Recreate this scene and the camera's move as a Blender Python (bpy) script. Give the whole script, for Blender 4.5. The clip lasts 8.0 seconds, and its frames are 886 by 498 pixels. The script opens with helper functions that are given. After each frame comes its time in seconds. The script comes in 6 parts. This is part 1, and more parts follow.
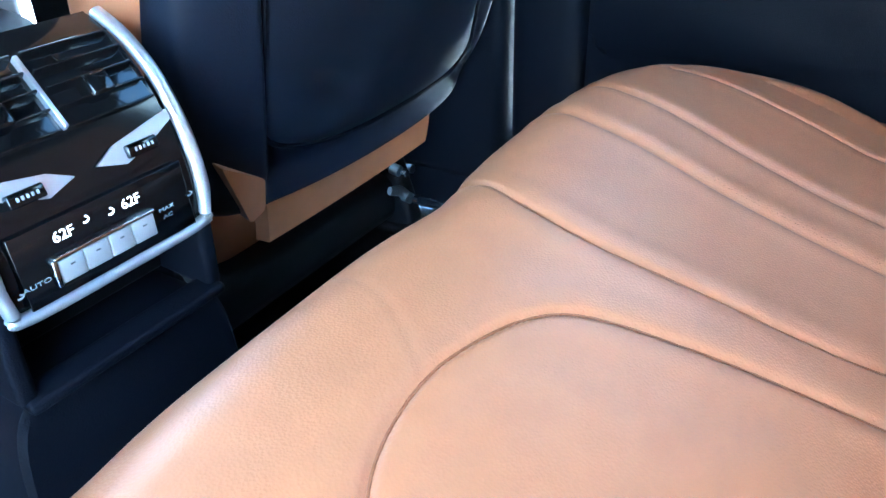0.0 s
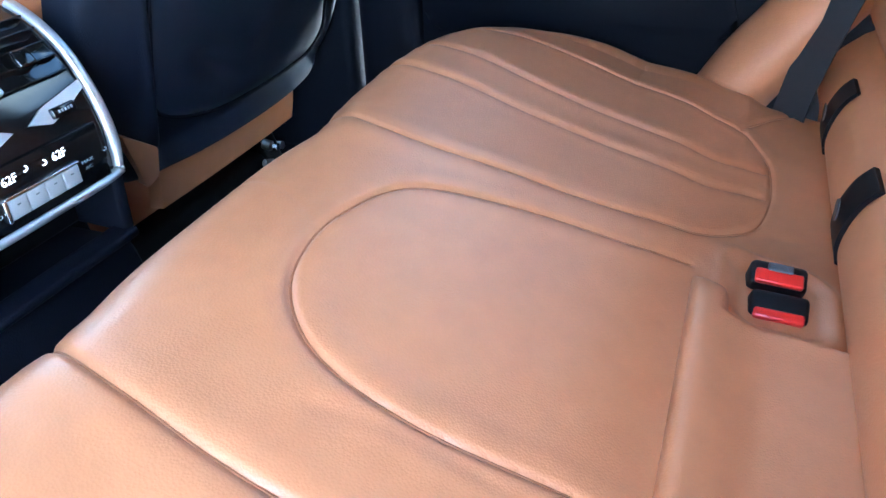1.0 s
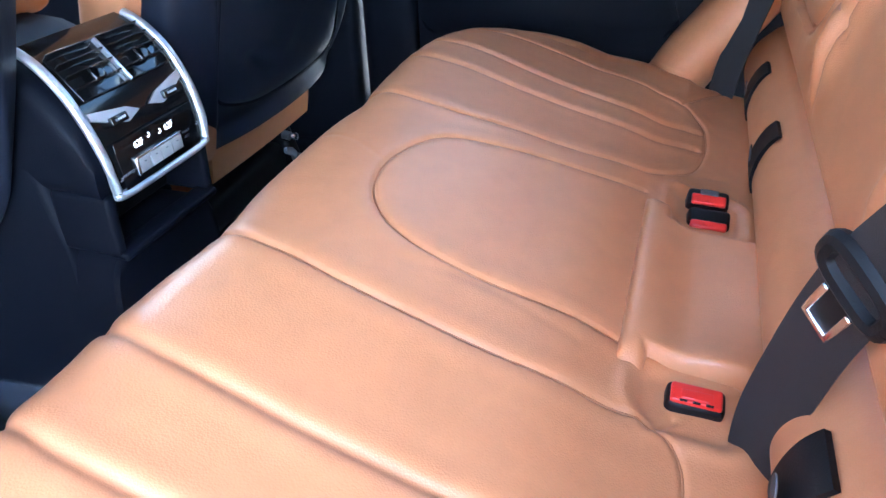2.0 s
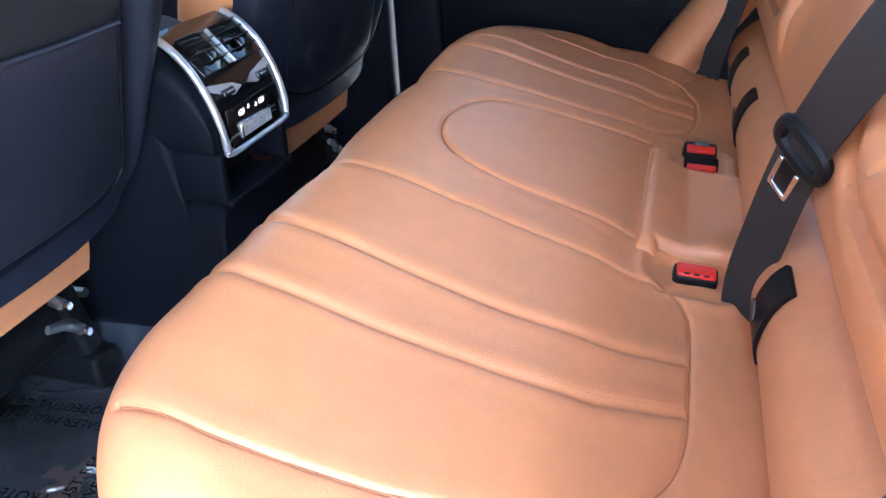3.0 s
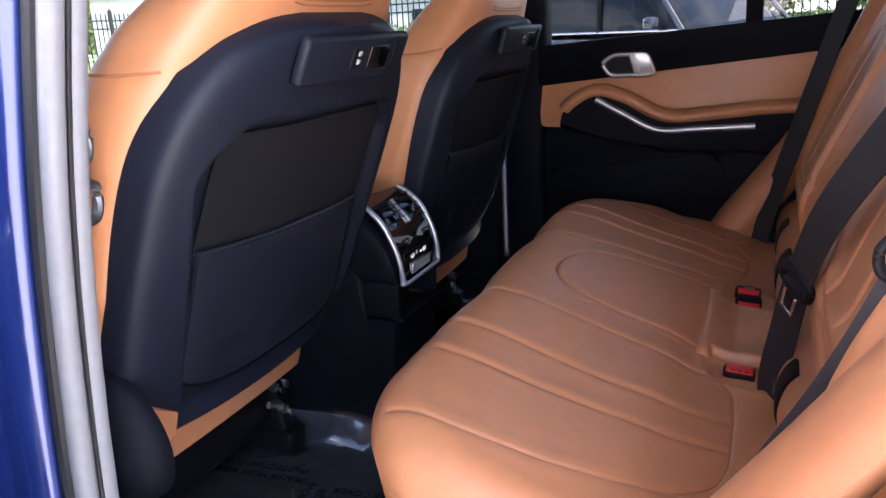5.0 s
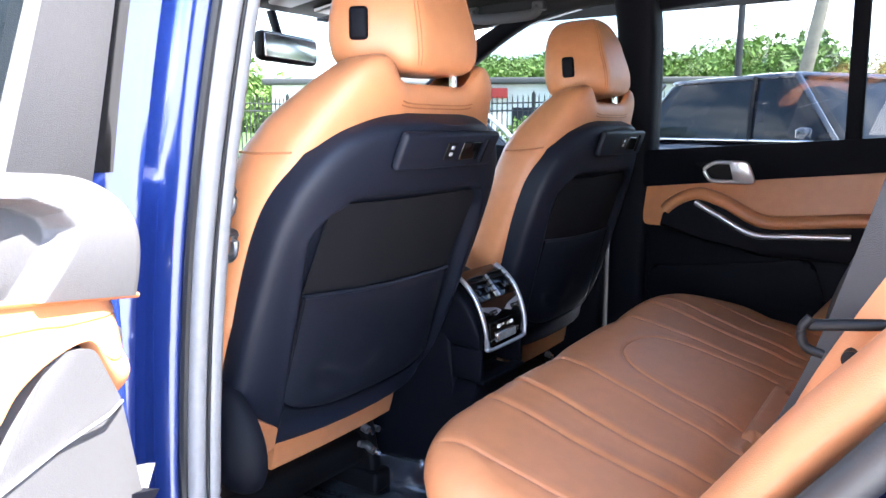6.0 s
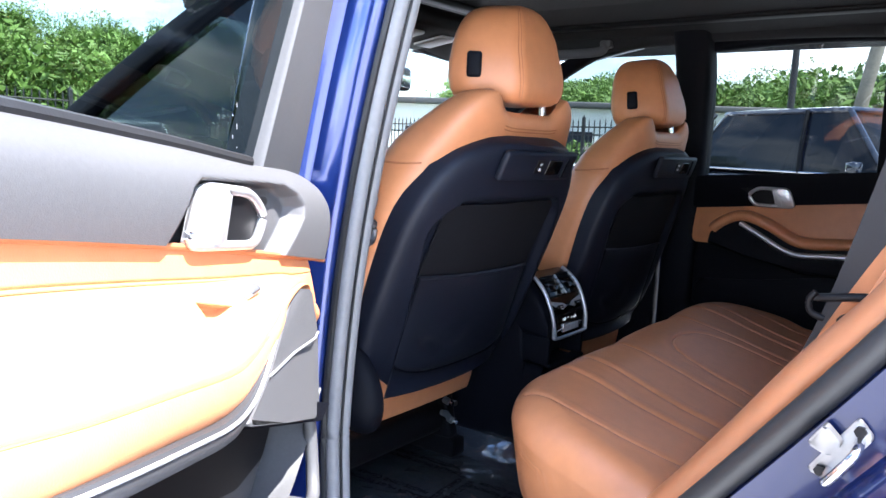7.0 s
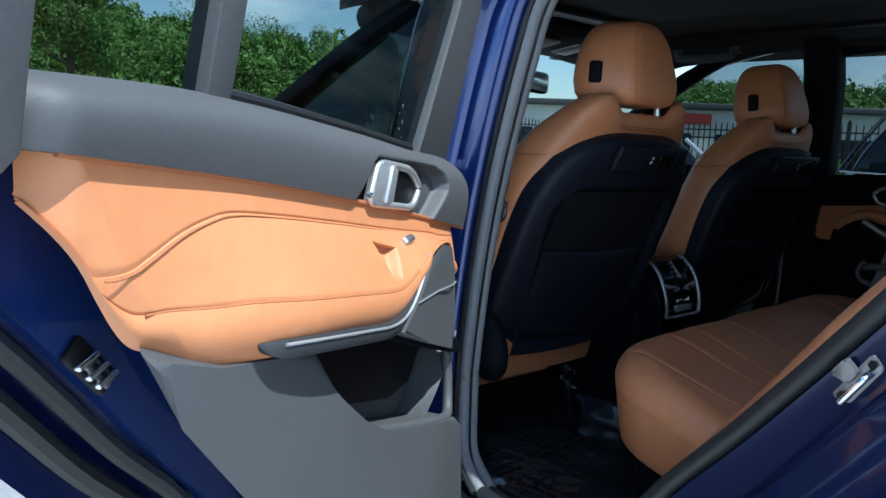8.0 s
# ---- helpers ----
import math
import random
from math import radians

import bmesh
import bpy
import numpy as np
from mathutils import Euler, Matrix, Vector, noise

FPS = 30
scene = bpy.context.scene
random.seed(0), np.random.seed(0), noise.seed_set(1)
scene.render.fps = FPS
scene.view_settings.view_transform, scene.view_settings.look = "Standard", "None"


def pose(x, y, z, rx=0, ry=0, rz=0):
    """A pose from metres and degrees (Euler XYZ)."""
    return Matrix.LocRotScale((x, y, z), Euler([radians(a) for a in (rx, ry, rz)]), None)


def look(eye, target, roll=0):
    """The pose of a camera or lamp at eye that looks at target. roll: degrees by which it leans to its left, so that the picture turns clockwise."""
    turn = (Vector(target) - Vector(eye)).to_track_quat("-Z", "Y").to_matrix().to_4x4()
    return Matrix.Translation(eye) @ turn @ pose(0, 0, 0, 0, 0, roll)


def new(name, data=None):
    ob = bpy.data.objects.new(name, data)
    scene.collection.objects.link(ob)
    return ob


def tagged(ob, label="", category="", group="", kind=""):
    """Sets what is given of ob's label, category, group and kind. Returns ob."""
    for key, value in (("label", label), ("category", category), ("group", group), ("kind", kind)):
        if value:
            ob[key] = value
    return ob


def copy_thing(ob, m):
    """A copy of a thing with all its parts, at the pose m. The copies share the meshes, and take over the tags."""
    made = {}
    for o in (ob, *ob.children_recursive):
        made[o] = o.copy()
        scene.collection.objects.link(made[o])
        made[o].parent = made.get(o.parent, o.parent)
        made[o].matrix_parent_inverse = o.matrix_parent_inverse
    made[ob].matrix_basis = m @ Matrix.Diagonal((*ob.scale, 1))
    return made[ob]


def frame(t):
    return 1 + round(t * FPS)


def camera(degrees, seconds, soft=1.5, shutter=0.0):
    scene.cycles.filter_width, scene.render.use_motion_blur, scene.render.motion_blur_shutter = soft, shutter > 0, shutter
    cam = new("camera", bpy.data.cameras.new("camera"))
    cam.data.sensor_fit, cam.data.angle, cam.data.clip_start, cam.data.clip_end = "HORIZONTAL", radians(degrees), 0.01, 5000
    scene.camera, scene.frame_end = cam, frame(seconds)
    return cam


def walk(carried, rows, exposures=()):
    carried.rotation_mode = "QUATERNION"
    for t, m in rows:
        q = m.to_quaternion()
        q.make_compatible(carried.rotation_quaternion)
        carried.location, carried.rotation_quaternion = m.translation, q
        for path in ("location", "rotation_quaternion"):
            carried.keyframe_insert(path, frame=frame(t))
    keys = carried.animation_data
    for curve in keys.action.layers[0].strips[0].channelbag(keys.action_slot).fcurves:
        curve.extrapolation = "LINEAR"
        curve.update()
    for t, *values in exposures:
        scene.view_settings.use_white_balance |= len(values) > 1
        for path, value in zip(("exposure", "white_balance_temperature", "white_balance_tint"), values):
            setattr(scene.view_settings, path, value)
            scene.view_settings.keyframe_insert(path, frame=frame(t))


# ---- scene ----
cam = camera(60.1, 8.0)
PATH = [
    (0, (-0.242, 0.026, 1.077), (1.201, 0.949, 0.045), -1.4),
    (0.5, (-0.309, -0.033, 1.089), (1.277, 0.662, 0.087), -1.4),
    (1, (-0.391, -0.053, 1.094), (1.2, 0.574, 0.058), -1.8),
    (1.5, (-0.497, -0.079, 1.106), (1.09, 0.56, 0.069), -2.5),
    (1.7, (-0.535, -0.08, 1.121), (1.066, 0.51, 0.077), -2.6),
    (2.8, (-0.806, -0.054, 1.142), (0.889, 0.462, 0.215), -1.5),
    (3, (-0.828, -0.077, 1.137), (0.848, 0.471, 0.192), -3.1),
    (3.5, (-0.928, -0.081, 1.119), (0.701, 0.501, 0.115), -4.3),
    (4, (-0.99, -0.093, 1.143), (0.605, 0.626, 0.174), -6.0),
    (4.5, (-1.07, -0.111, 1.195), (0.65, 0.701, 0.579), -5.5),
    (4.7, (-1.128, -0.103, 1.22), (0.629, 0.65, 0.634), -3.9),
    (5.8, (-1.276, -0.269, 1.239), (0.425, 0.726, 0.897), 0.0),
    (6, (-1.305, -0.289, 1.238), (0.335, 0.813, 0.923), 0.0),
    (6.5, (-1.415, -0.335, 1.234), (0.176, 0.848, 0.966), 1.3),
    (7, (-1.579, -0.376, 1.235), (0.003, 0.818, 0.968), 2.2),
    (7.5, (-1.676, -0.456, 1.23), (-0.162, 0.827, 0.982), 2.9),
    (8, (-1.758, -0.577, 1.222), (-0.428, 0.891, 0.943), 2.9),
]
EXPOSURES = [(0, 5.95, 4900, -6), (0.5, 5.5, 5100, -1), (1.0, 5.5, 5250, 1), (1.5, 5.42, 5350, 4), (3.0, 4.95, 6050, 9), (3.5, 4.3, 6450, 20), (4.0, 3.65, 6650, 24), (4.5, 3.2, 6850, 27), (5.8, 3.87, 6350, 15), (6.5, 3.67, 6300, 15), (7.0, 2.97, 6100, 14), (7.5, 2.24, 5850, 13), (8, 0.85, 5400, 0)]
walk(cam, [(t, look(eye, target, roll)) for t, eye, target, roll in PATH], EXPOSURES)

# ---- light and exposure ----
SUN_EL, SUN_AZ = 60.0, 177.0   # azimuth clockwise from +y
world = bpy.data.worlds.new("sky")
scene.world = world
world.use_nodes = True
wn = world.node_tree
sky = wn.nodes.new("ShaderNodeTexSky")
sky.sky_type, sky.sun_disc = "NISHITA", False
sky.sun_elevation, sky.sun_rotation = radians(SUN_EL), radians(SUN_AZ)
sky.air_density, sky.dust_density = 1.0, 0.5
cloud_co = wn.nodes.new("ShaderNodeTexCoord")
cloud_map = wn.nodes.new("ShaderNodeMapping")
cloud_map.inputs["Scale"].default_value = (1.6, 1.6, 4.5)
cloud_no = wn.nodes.new("ShaderNodeTexNoise")
cloud_no.inputs["Scale"].default_value, cloud_no.inputs["Detail"].default_value = 2.2, 7.0
cloud_ra = wn.nodes.new("ShaderNodeValToRGB")
cloud_ra.color_ramp.elements[0].position, cloud_ra.color_ramp.elements[1].position = 0.50, 0.68
cloud_mx = wn.nodes.new("ShaderNodeMix")
cloud_mx.data_type = "RGBA"
cloud_mx.inputs[7].default_value = (9.0, 9.2, 9.6, 1)
wn.links.new(cloud_co.outputs["Generated"], cloud_map.inputs[0])
wn.links.new(cloud_map.outputs[0], cloud_no.inputs["Vector"])
wn.links.new(cloud_no.outputs[0], cloud_ra.inputs[0])
wn.links.new(cloud_ra.outputs[0], cloud_mx.inputs[0])
wn.links.new(sky.outputs[0], cloud_mx.inputs[6])
wn.links.new(cloud_mx.outputs[2], wn.nodes["Background"].inputs[0])
wn.nodes["Background"].inputs[1].default_value = 0.15
sun = new("sun", bpy.data.lights.new("sun", "SUN"))
sun.data.energy, sun.data.angle, sun.data.color = 4.6, radians(0.55), (1.0, 0.95, 0.87)
az, el = radians(SUN_AZ), radians(SUN_EL)
sun.matrix_world = look((0, 0, 30), (-math.sin(az) * math.cos(el), -math.cos(az) * math.cos(el), 30 - math.sin(el)))

# ---- materials ----


def material(name, color, rough=0.5, metal=0.0, vary=0.12, grain=60.0, bump=0.15, fine=900.0, spec=0.5, coat=0.0, sheen=0.0, stain=3.0):
    """A surface with variation at two scales and a fine relief."""
    m = bpy.data.materials.new(name)
    m.use_nodes = True
    t = m.node_tree
    b = t.nodes["Principled BSDF"]
    co = t.nodes.new("ShaderNodeTexCoord")
    a = t.nodes.new("ShaderNodeTexNoise")
    a.inputs["Scale"].default_value, a.inputs["Detail"].default_value = stain, 5.0
    g = t.nodes.new("ShaderNodeTexNoise")
    g.inputs["Scale"].default_value, g.inputs["Detail"].default_value = grain, 3.0
    add = t.nodes.new("ShaderNodeMath")
    add.operation = "ADD"
    mr = t.nodes.new("ShaderNodeMapRange")
    mr.inputs["From Min"].default_value, mr.inputs["From Max"].default_value = 0.6, 1.4
    mr.inputs["To Min"].default_value, mr.inputs["To Max"].default_value = 1 - vary, 1 + vary
    mul = t.nodes.new("ShaderNodeVectorMath")
    mul.operation = "SCALE"
    mul.inputs[0].default_value = color[:3]
    for n in (a, g):
        t.links.new(co.outputs["Object"], n.inputs["Vector"])
    t.links.new(a.outputs[0], add.inputs[0])
    t.links.new(g.outputs[0], add.inputs[1])
    t.links.new(add.outputs[0], mr.inputs["Value"])
    t.links.new(mr.outputs[0], mul.inputs["Scale"])
    t.links.new(mul.outputs[0], b.inputs["Base Color"])
    rr = t.nodes.new("ShaderNodeMapRange")
    rr.inputs["To Min"].default_value, rr.inputs["To Max"].default_value = max(0.02, rough * 0.82), min(1, rough * 1.18)
    t.links.new(a.outputs[0], rr.inputs["Value"])
    t.links.new(rr.outputs[0], b.inputs["Roughness"])
    b.inputs["Metallic"].default_value = metal
    b.inputs["Specular IOR Level"].default_value = spec
    b.inputs["Coat Weight"].default_value = coat
    b.inputs["Coat Roughness"].default_value = 0.04
    b.inputs["Sheen Weight"].default_value = sheen
    if bump:
        f = t.nodes.new("ShaderNodeTexNoise")
        f.inputs["Scale"].default_value, f.inputs["Detail"].default_value = fine, 2.0
        bp = t.nodes.new("ShaderNodeBump")
        bp.inputs["Strength"].default_value, bp.inputs["Distance"].default_value = bump, 0.001
        t.links.new(co.outputs["Object"], f.inputs["Vector"])
        t.links.new(f.outputs[0], bp.inputs["Height"])
        t.links.new(bp.outputs[0], b.inputs["Normal"])
    return m


def glass_material(name, tint, rough=0.0, mirror=0.10):
    """Thin pane: a tinted see-through part under a weak mirror that grows at grazing angles."""
    m = bpy.data.materials.new(name)
    m.use_nodes = True
    t = m.node_tree
    t.nodes.remove(t.nodes["Principled BSDF"])
    tr = t.nodes.new("ShaderNodeBsdfTransparent")
    tr.inputs[0].default_value = (*tint, 1)
    gl = t.nodes.new("ShaderNodeBsdfGlossy")
    gl.inputs["Roughness"].default_value = rough
    fr = t.nodes.new("ShaderNodeFresnel")
    fr.inputs[0].default_value = 1.45
    mu = t.nodes.new("ShaderNodeMath")
    mu.operation, mu.inputs[1].default_value = "MULTIPLY", mirror * 10
    mx = t.nodes.new("ShaderNodeMixShader")
    t.links.new(fr.outputs[0], mu.inputs[0])
    t.links.new(mu.outputs[0], mx.inputs[0])
    t.links.new(tr.outputs[0], mx.inputs[1])
    t.links.new(gl.outputs[0], mx.inputs[2])
    t.links.new(mx.outputs[0], t.nodes["Material Output"].inputs[0])
    return m


def leather_material(name, color, rough, pits=0.0):
    """Pebbled leather: cells of a few tenths of a millimetre, faint creases, slow colour drift."""
    m = material(name, color, rough, vary=0.09, grain=45, bump=0, stain=2.5, spec=0.5)
    t = m.node_tree
    b = t.nodes["Principled BSDF"]
    co = t.nodes.new("ShaderNodeTexCoord")
    v = t.nodes.new("ShaderNodeTexVoronoi")
    v.inputs["Scale"].default_value = 650
    v2 = t.nodes.new("ShaderNodeTexNoise")
    v2.inputs["Scale"].default_value, v2.inputs["Detail"].default_value = 28, 4
    b1 = t.nodes.new("ShaderNodeBump")
    b1.inputs["Strength"].default_value, b1.inputs["Distance"].default_value = 0.22, 0.0006
    b2 = t.nodes.new("ShaderNodeBump")
    b2.inputs["Strength"].default_value, b2.inputs["Distance"].default_value = 0.05, 0.002
    for n in (v, v2):
        t.links.new(co.outputs["Object"], n.inputs["Vector"])
    t.links.new(v.outputs["Distance"], b1.inputs["Height"])
    t.links.new(v2.outputs[0], b2.inputs["Height"])
    t.links.new(b2.outputs[0], b1.inputs["Normal"])
    t.links.new(b1.outputs[0], b.inputs["Normal"])
    return m


TAN = leather_material("tan_leather", (0.510, 0.205, 0.088), 0.41)
TAN_DARK = leather_material("tan_leather_seam", (0.34, 0.125, 0.048), 0.6)
SHELL = material("dark_shell_plastic", (0.0070, 0.0090, 0.0165), 0.5, grain=200, fine=700, bump=0.3, spec=0.28)
NAVY = material("dark_trim_plastic", (0.0032, 0.0038, 0.0066), 0.6, grain=200, fine=700, bump=0.3, spec=0.10)
NAVY_LEATHER = leather_material("dark_leatherette", (0.0060, 0.0078, 0.0145), 0.5)
CLOTH = material("dark_net_cloth", (0.006, 0.006, 0.008), 0.85, spec=0.2, grain=400, fine=1500, bump=0.6)
GREY_DARK = material("dark_grey_plastic", (0.030, 0.031, 0.034), 0.45, grain=220, fine=900, bump=0.25)
GREY = material("grey_door_plastic", (0.062, 0.063, 0.067), 0.6, grain=220, fine=900, bump=0.35)
CARPET = material("dark_carpet", (0.016, 0.018, 0.026), 0.95, grain=300, fine=500, bump=1.0, sheen=0.2)
HEADLINER = material("dark_headliner", (0.012, 0.0125, 0.014), 0.95, grain=300, fine=1200, bump=0.4)
# door seal rubber with sunlight put into its colour
RUBBER_LIT = material("rubber_seal_sunlit", (0.20, 0.20, 0.205), 0.5, grain=80, fine=400, bump=0.2)
# black rubber of the door edges; also the door seal's shaded rear part
RUBBER_BLACK_SHADED = material("black_and_shaded_rubber", (0.010, 0.0105, 0.012), 0.5, grain=80, fine=400, bump=0.2)
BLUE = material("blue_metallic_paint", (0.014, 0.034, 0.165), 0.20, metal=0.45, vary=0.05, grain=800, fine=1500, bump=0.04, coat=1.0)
# the same car paint, darkened: shade put into the colour
BLUE_SHADED = material("blue_paint_shaded", (0.005, 0.010, 0.048), 0.20, metal=0.2, vary=0.06, grain=600, fine=1500, bump=0.04, coat=0.35, spec=0.35)
CHROME = material("brushed_chrome", (0.72, 0.72, 0.74), 0.18, metal=1.0, vary=0.03, grain=50, fine=300, bump=0.05)
SATIN = material("satin_silver", (0.58, 0.59, 0.61), 0.38, metal=0.75, vary=0.04, grain=80, fine=700, bump=0.05)
STEEL = material("zinc_steel", (0.22, 0.22, 0.225), 0.46, metal=1.0, vary=0.1, grain=120, fine=500, bump=0.1)
PIANO = material("gloss_black_plastic", (0.004, 0.004, 0.0045), 0.10, vary=0.05, fine=200, bump=0.0, spec=0.35)
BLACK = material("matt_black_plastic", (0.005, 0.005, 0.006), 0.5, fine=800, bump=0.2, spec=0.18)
WEB = material("black_belt_webbing", (0.010, 0.010, 0.012), 0.6, grain=500, fine=1200, bump=0.6)
RED = material("red_button_plastic", (0.62, 0.022, 0.016), 0.32, vary=0.05, fine=600, bump=0.08)
KEY = material("light_grey_keys", (0.30, 0.285, 0.275), 0.4, bump=0.05)
WHITE_INK = bpy.data.materials.new("lit_white_symbols")
WHITE_INK.use_nodes = True
WHITE_INK.node_tree.nodes["Principled BSDF"].inputs["Base Color"].default_value = (0.8, 0.8, 0.8, 1)
WHITE_INK.node_tree.nodes["Principled BSDF"].inputs["Emission Color"].default_value = (1, 1, 1, 1)
WHITE_INK.node_tree.nodes["Principled BSDF"].inputs["Emission Strength"].default_value = 0.10
GREY_INK = material("grey_symbols", (0.30, 0.30, 0.31), 0.5, bump=0)
DARK_INK = material("black_print", (0.002, 0.002, 0.0025), 0.9, bump=0, spec=0.03)
CONCRETE = material("light_concrete", (0.48, 0.47, 0.45), 0.9, vary=0.3, grain=40, fine=160, bump=1.0, stain=0.6)
GRASS = material("grass", (0.06, 0.115, 0.025), 0.9, vary=0.4, grain=8, fine=60, bump=1.0, stain=0.4)
LEAF = material("leaves", (0.115, 0.20, 0.036), 0.6, vary=0.45, grain=1.2, fine=30, bump=0.2, stain=0.25)
BARK = material("bark", (0.09, 0.07, 0.05), 0.9, vary=0.3, grain=12, fine=60, bump=1.0)
IRON = material("black_iron", (0.012, 0.012, 0.013), 0.5, bump=0.1)
POLE = material("weathered_pole", (0.22, 0.19, 0.15), 0.85, vary=0.25, grain=14, fine=90, bump=0.6)
WHITE_PAINT = material("white_car_paint", (0.75, 0.76, 0.78), 0.25, vary=0.03, coat=0.8, bump=0)
NAVY_PAINT = material("black_car_paint", (0.012, 0.016, 0.030), 0.22, vary=0.05, coat=1.0, bump=0)
TYRE = material("tyre_rubber", (0.02, 0.02, 0.02), 0.8, bump=0.4, fine=100)
SIGN_RED = material("red_sign_paint", (0.55, 0.05, 0.04), 0.5, bump=0)
STUCCO = material("white_stucco", (0.72, 0.71, 0.68), 0.85, bump=0.5, fine=60)
SUV_GLASS = material("dark_car_glass", (0.010, 0.012, 0.016), 0.03, bump=0, spec=0.2)
CLEAR = glass_material("clear_window_glass", (0.42, 0.45, 0.44), mirror=0.08)
DOOR_TINT = glass_material("door_privacy_glass", (0.24, 0.28, 0.27), mirror=0.08)
DARK_TINT = glass_material("privacy_glass", (0.13, 0.15, 0.15), mirror=0.11)
TINT = glass_material("tinted_window_glass", (0.19, 0.215, 0.22), mirror=0.10)
FILM = glass_material("clear_plastic_film", (0.90, 0.91, 0.93), rough=0.04, mirror=0.32)
fn = FILM.node_tree
haze, hmix = fn.nodes.new("ShaderNodeBsdfDiffuse"), fn.nodes.new("ShaderNodeMixShader")
haze.inputs[0].default_value, hmix.inputs[0].default_value = (0.36, 0.40, 0.47, 1), 0.05
last = fn.nodes["Material Output"].inputs[0].links[0].from_socket
fn.links.new(last, hmix.inputs[1])
fn.links.new(haze.outputs[0], hmix.inputs[2])
fn.links.new(hmix.outputs[0], fn.nodes["Material Output"].inputs[0])

# ---- building helpers ----
WORLD_OF = {}


def thing(name, at, label, category, group="", kind=""):
    """An empty at a thing's base, which parents its parts."""
    ob = new(name)
    ob.empty_display_size = 0.05
    ob.location = at
    WORLD_OF[ob] = Matrix.Translation(at)
    return tagged(ob, label, category, group, kind)


def mesh_from(shape, smooth=True):
    if isinstance(shape, bmesh.types.BMesh):
        me = bpy.data.meshes.new("mesh")
        bmesh.ops.recalc_face_normals(shape, faces=shape.faces)
        shape.to_mesh(me)
        shape.free()
    else:
        me = bpy.data.meshes.new("mesh")
        me.from_pydata([tuple(v) for v in shape[0]], [], [tuple(f) for f in shape[1]])
        me.validate()
        b = bmesh.new()
        b.from_mesh(me)
        bmesh.ops.recalc_face_normals(b, faces=b.faces)
        b.to_mesh(me)
        b.free()
    if smooth:
        me.polygons.foreach_set("use_smooth", [True] * len(me.polygons))
        me.set_sharp_from_angle(angle=radians(38))
    return me


def part(name, shape, mat, parent, label="", smooth=True):
    """Links a shape, given in world metres, as one mesh under a thing or under a part."""
    me = mesh_from(shape, smooth)
    me.name = name
    me.transform(WORLD_OF[parent].inverted())
    me.materials.append(mat)
    ob = new(name, me)
    ob.parent = parent
    WORLD_OF[ob] = WORLD_OF[parent]
    return tagged(ob, label)


def single(name, shape, mat, label, category, kind="", group="", smooth=True):
    """A thing that is one mesh."""
    me = mesh_from(shape, smooth)
    me.name = name
    me.materials.append(mat)
    ob = new(name, me)
    WORLD_OF[ob] = Matrix()
    return tagged(ob, label, category, group, kind)


def lettering(name, words, size, m, mat, parent, depth=0.0002):
    """Words in the built-in font, laid by the world pose m (x along the line, y up the letters), as a mesh under a thing."""
    cu = bpy.data.curves.new(name, "FONT")
    cu.body, cu.size, cu.extrude, cu.align_x, cu.align_y = words, size, depth, "CENTER", "CENTER"
    tmp = bpy.data.objects.new("tmp", cu)
    scene.collection.objects.link(tmp)
    dg = bpy.context.evaluated_depsgraph_get()
    me = bpy.data.meshes.new_from_object(tmp.evaluated_get(dg))
    bpy.data.objects.remove(tmp)
    me.transform(WORLD_OF[parent].inverted() @ m)
    me.materials.clear()
    me.materials.append(mat)
    ob = new(name, me)
    ob.parent = parent
    WORLD_OF[ob] = WORLD_OF[parent]
    return ob


def sheet(P, back=0.0, way=(0, 0, -1)):
    """A grid of points as a skin; back: its thickness along way."""
    P = np.asarray(P, float)
    m, n = P.shape[:2]
    V = P.reshape(-1, 3)
    I = np.arange(m * n).reshape(m, n)
    F = np.stack([I[:-1, :-1], I[:-1, 1:], I[1:, 1:], I[1:, :-1]], -1).reshape(-1, 4)
    if not back:
        return V, F.tolist()
    N = V + np.asarray(way, float) * back
    k = m * n
    F = F.tolist() + [[a + k for a in f[::-1]] for f in F.tolist()]
    rim = [*I[0, :], *I[1:, -1], *I[-1, -2::-1], *I[-2:0:-1, 0]]
    F += [[rim[i - 1], rim[i], rim[i] + k, rim[i - 1] + k] for i in range(len(rim))]
    return np.vstack([V, N]), F


def loft(rings, cap=True):
    """Closed rings of equally many points, joined to a solid."""
    R = np.asarray(rings, float)
    m, n = R.shape[:2]
    V = R.reshape(-1, 3)
    I = np.arange(m * n).reshape(m, n)
    J = np.roll(I, -1, 1)
    F = np.stack([I[:-1], J[:-1], J[1:], I[1:]], -1).reshape(-1, 4).tolist()
    if cap:
        F += [I[0, ::-1].tolist(), I[-1].tolist()]
    return V, F


def rbox(size, r, m, seg=3):
    """A box with rounded edges at the pose m."""
    b = bmesh.new()
    bmesh.ops.create_cube(b, size=1.0)
    bmesh.ops.scale(b, vec=size, verts=b.verts)
    bmesh.ops.bevel(b, geom=b.edges[:], offset=min(r, min(size) * 0.49), segments=seg, affect="EDGES", profile=0.5)
    b.transform(m)
    return b


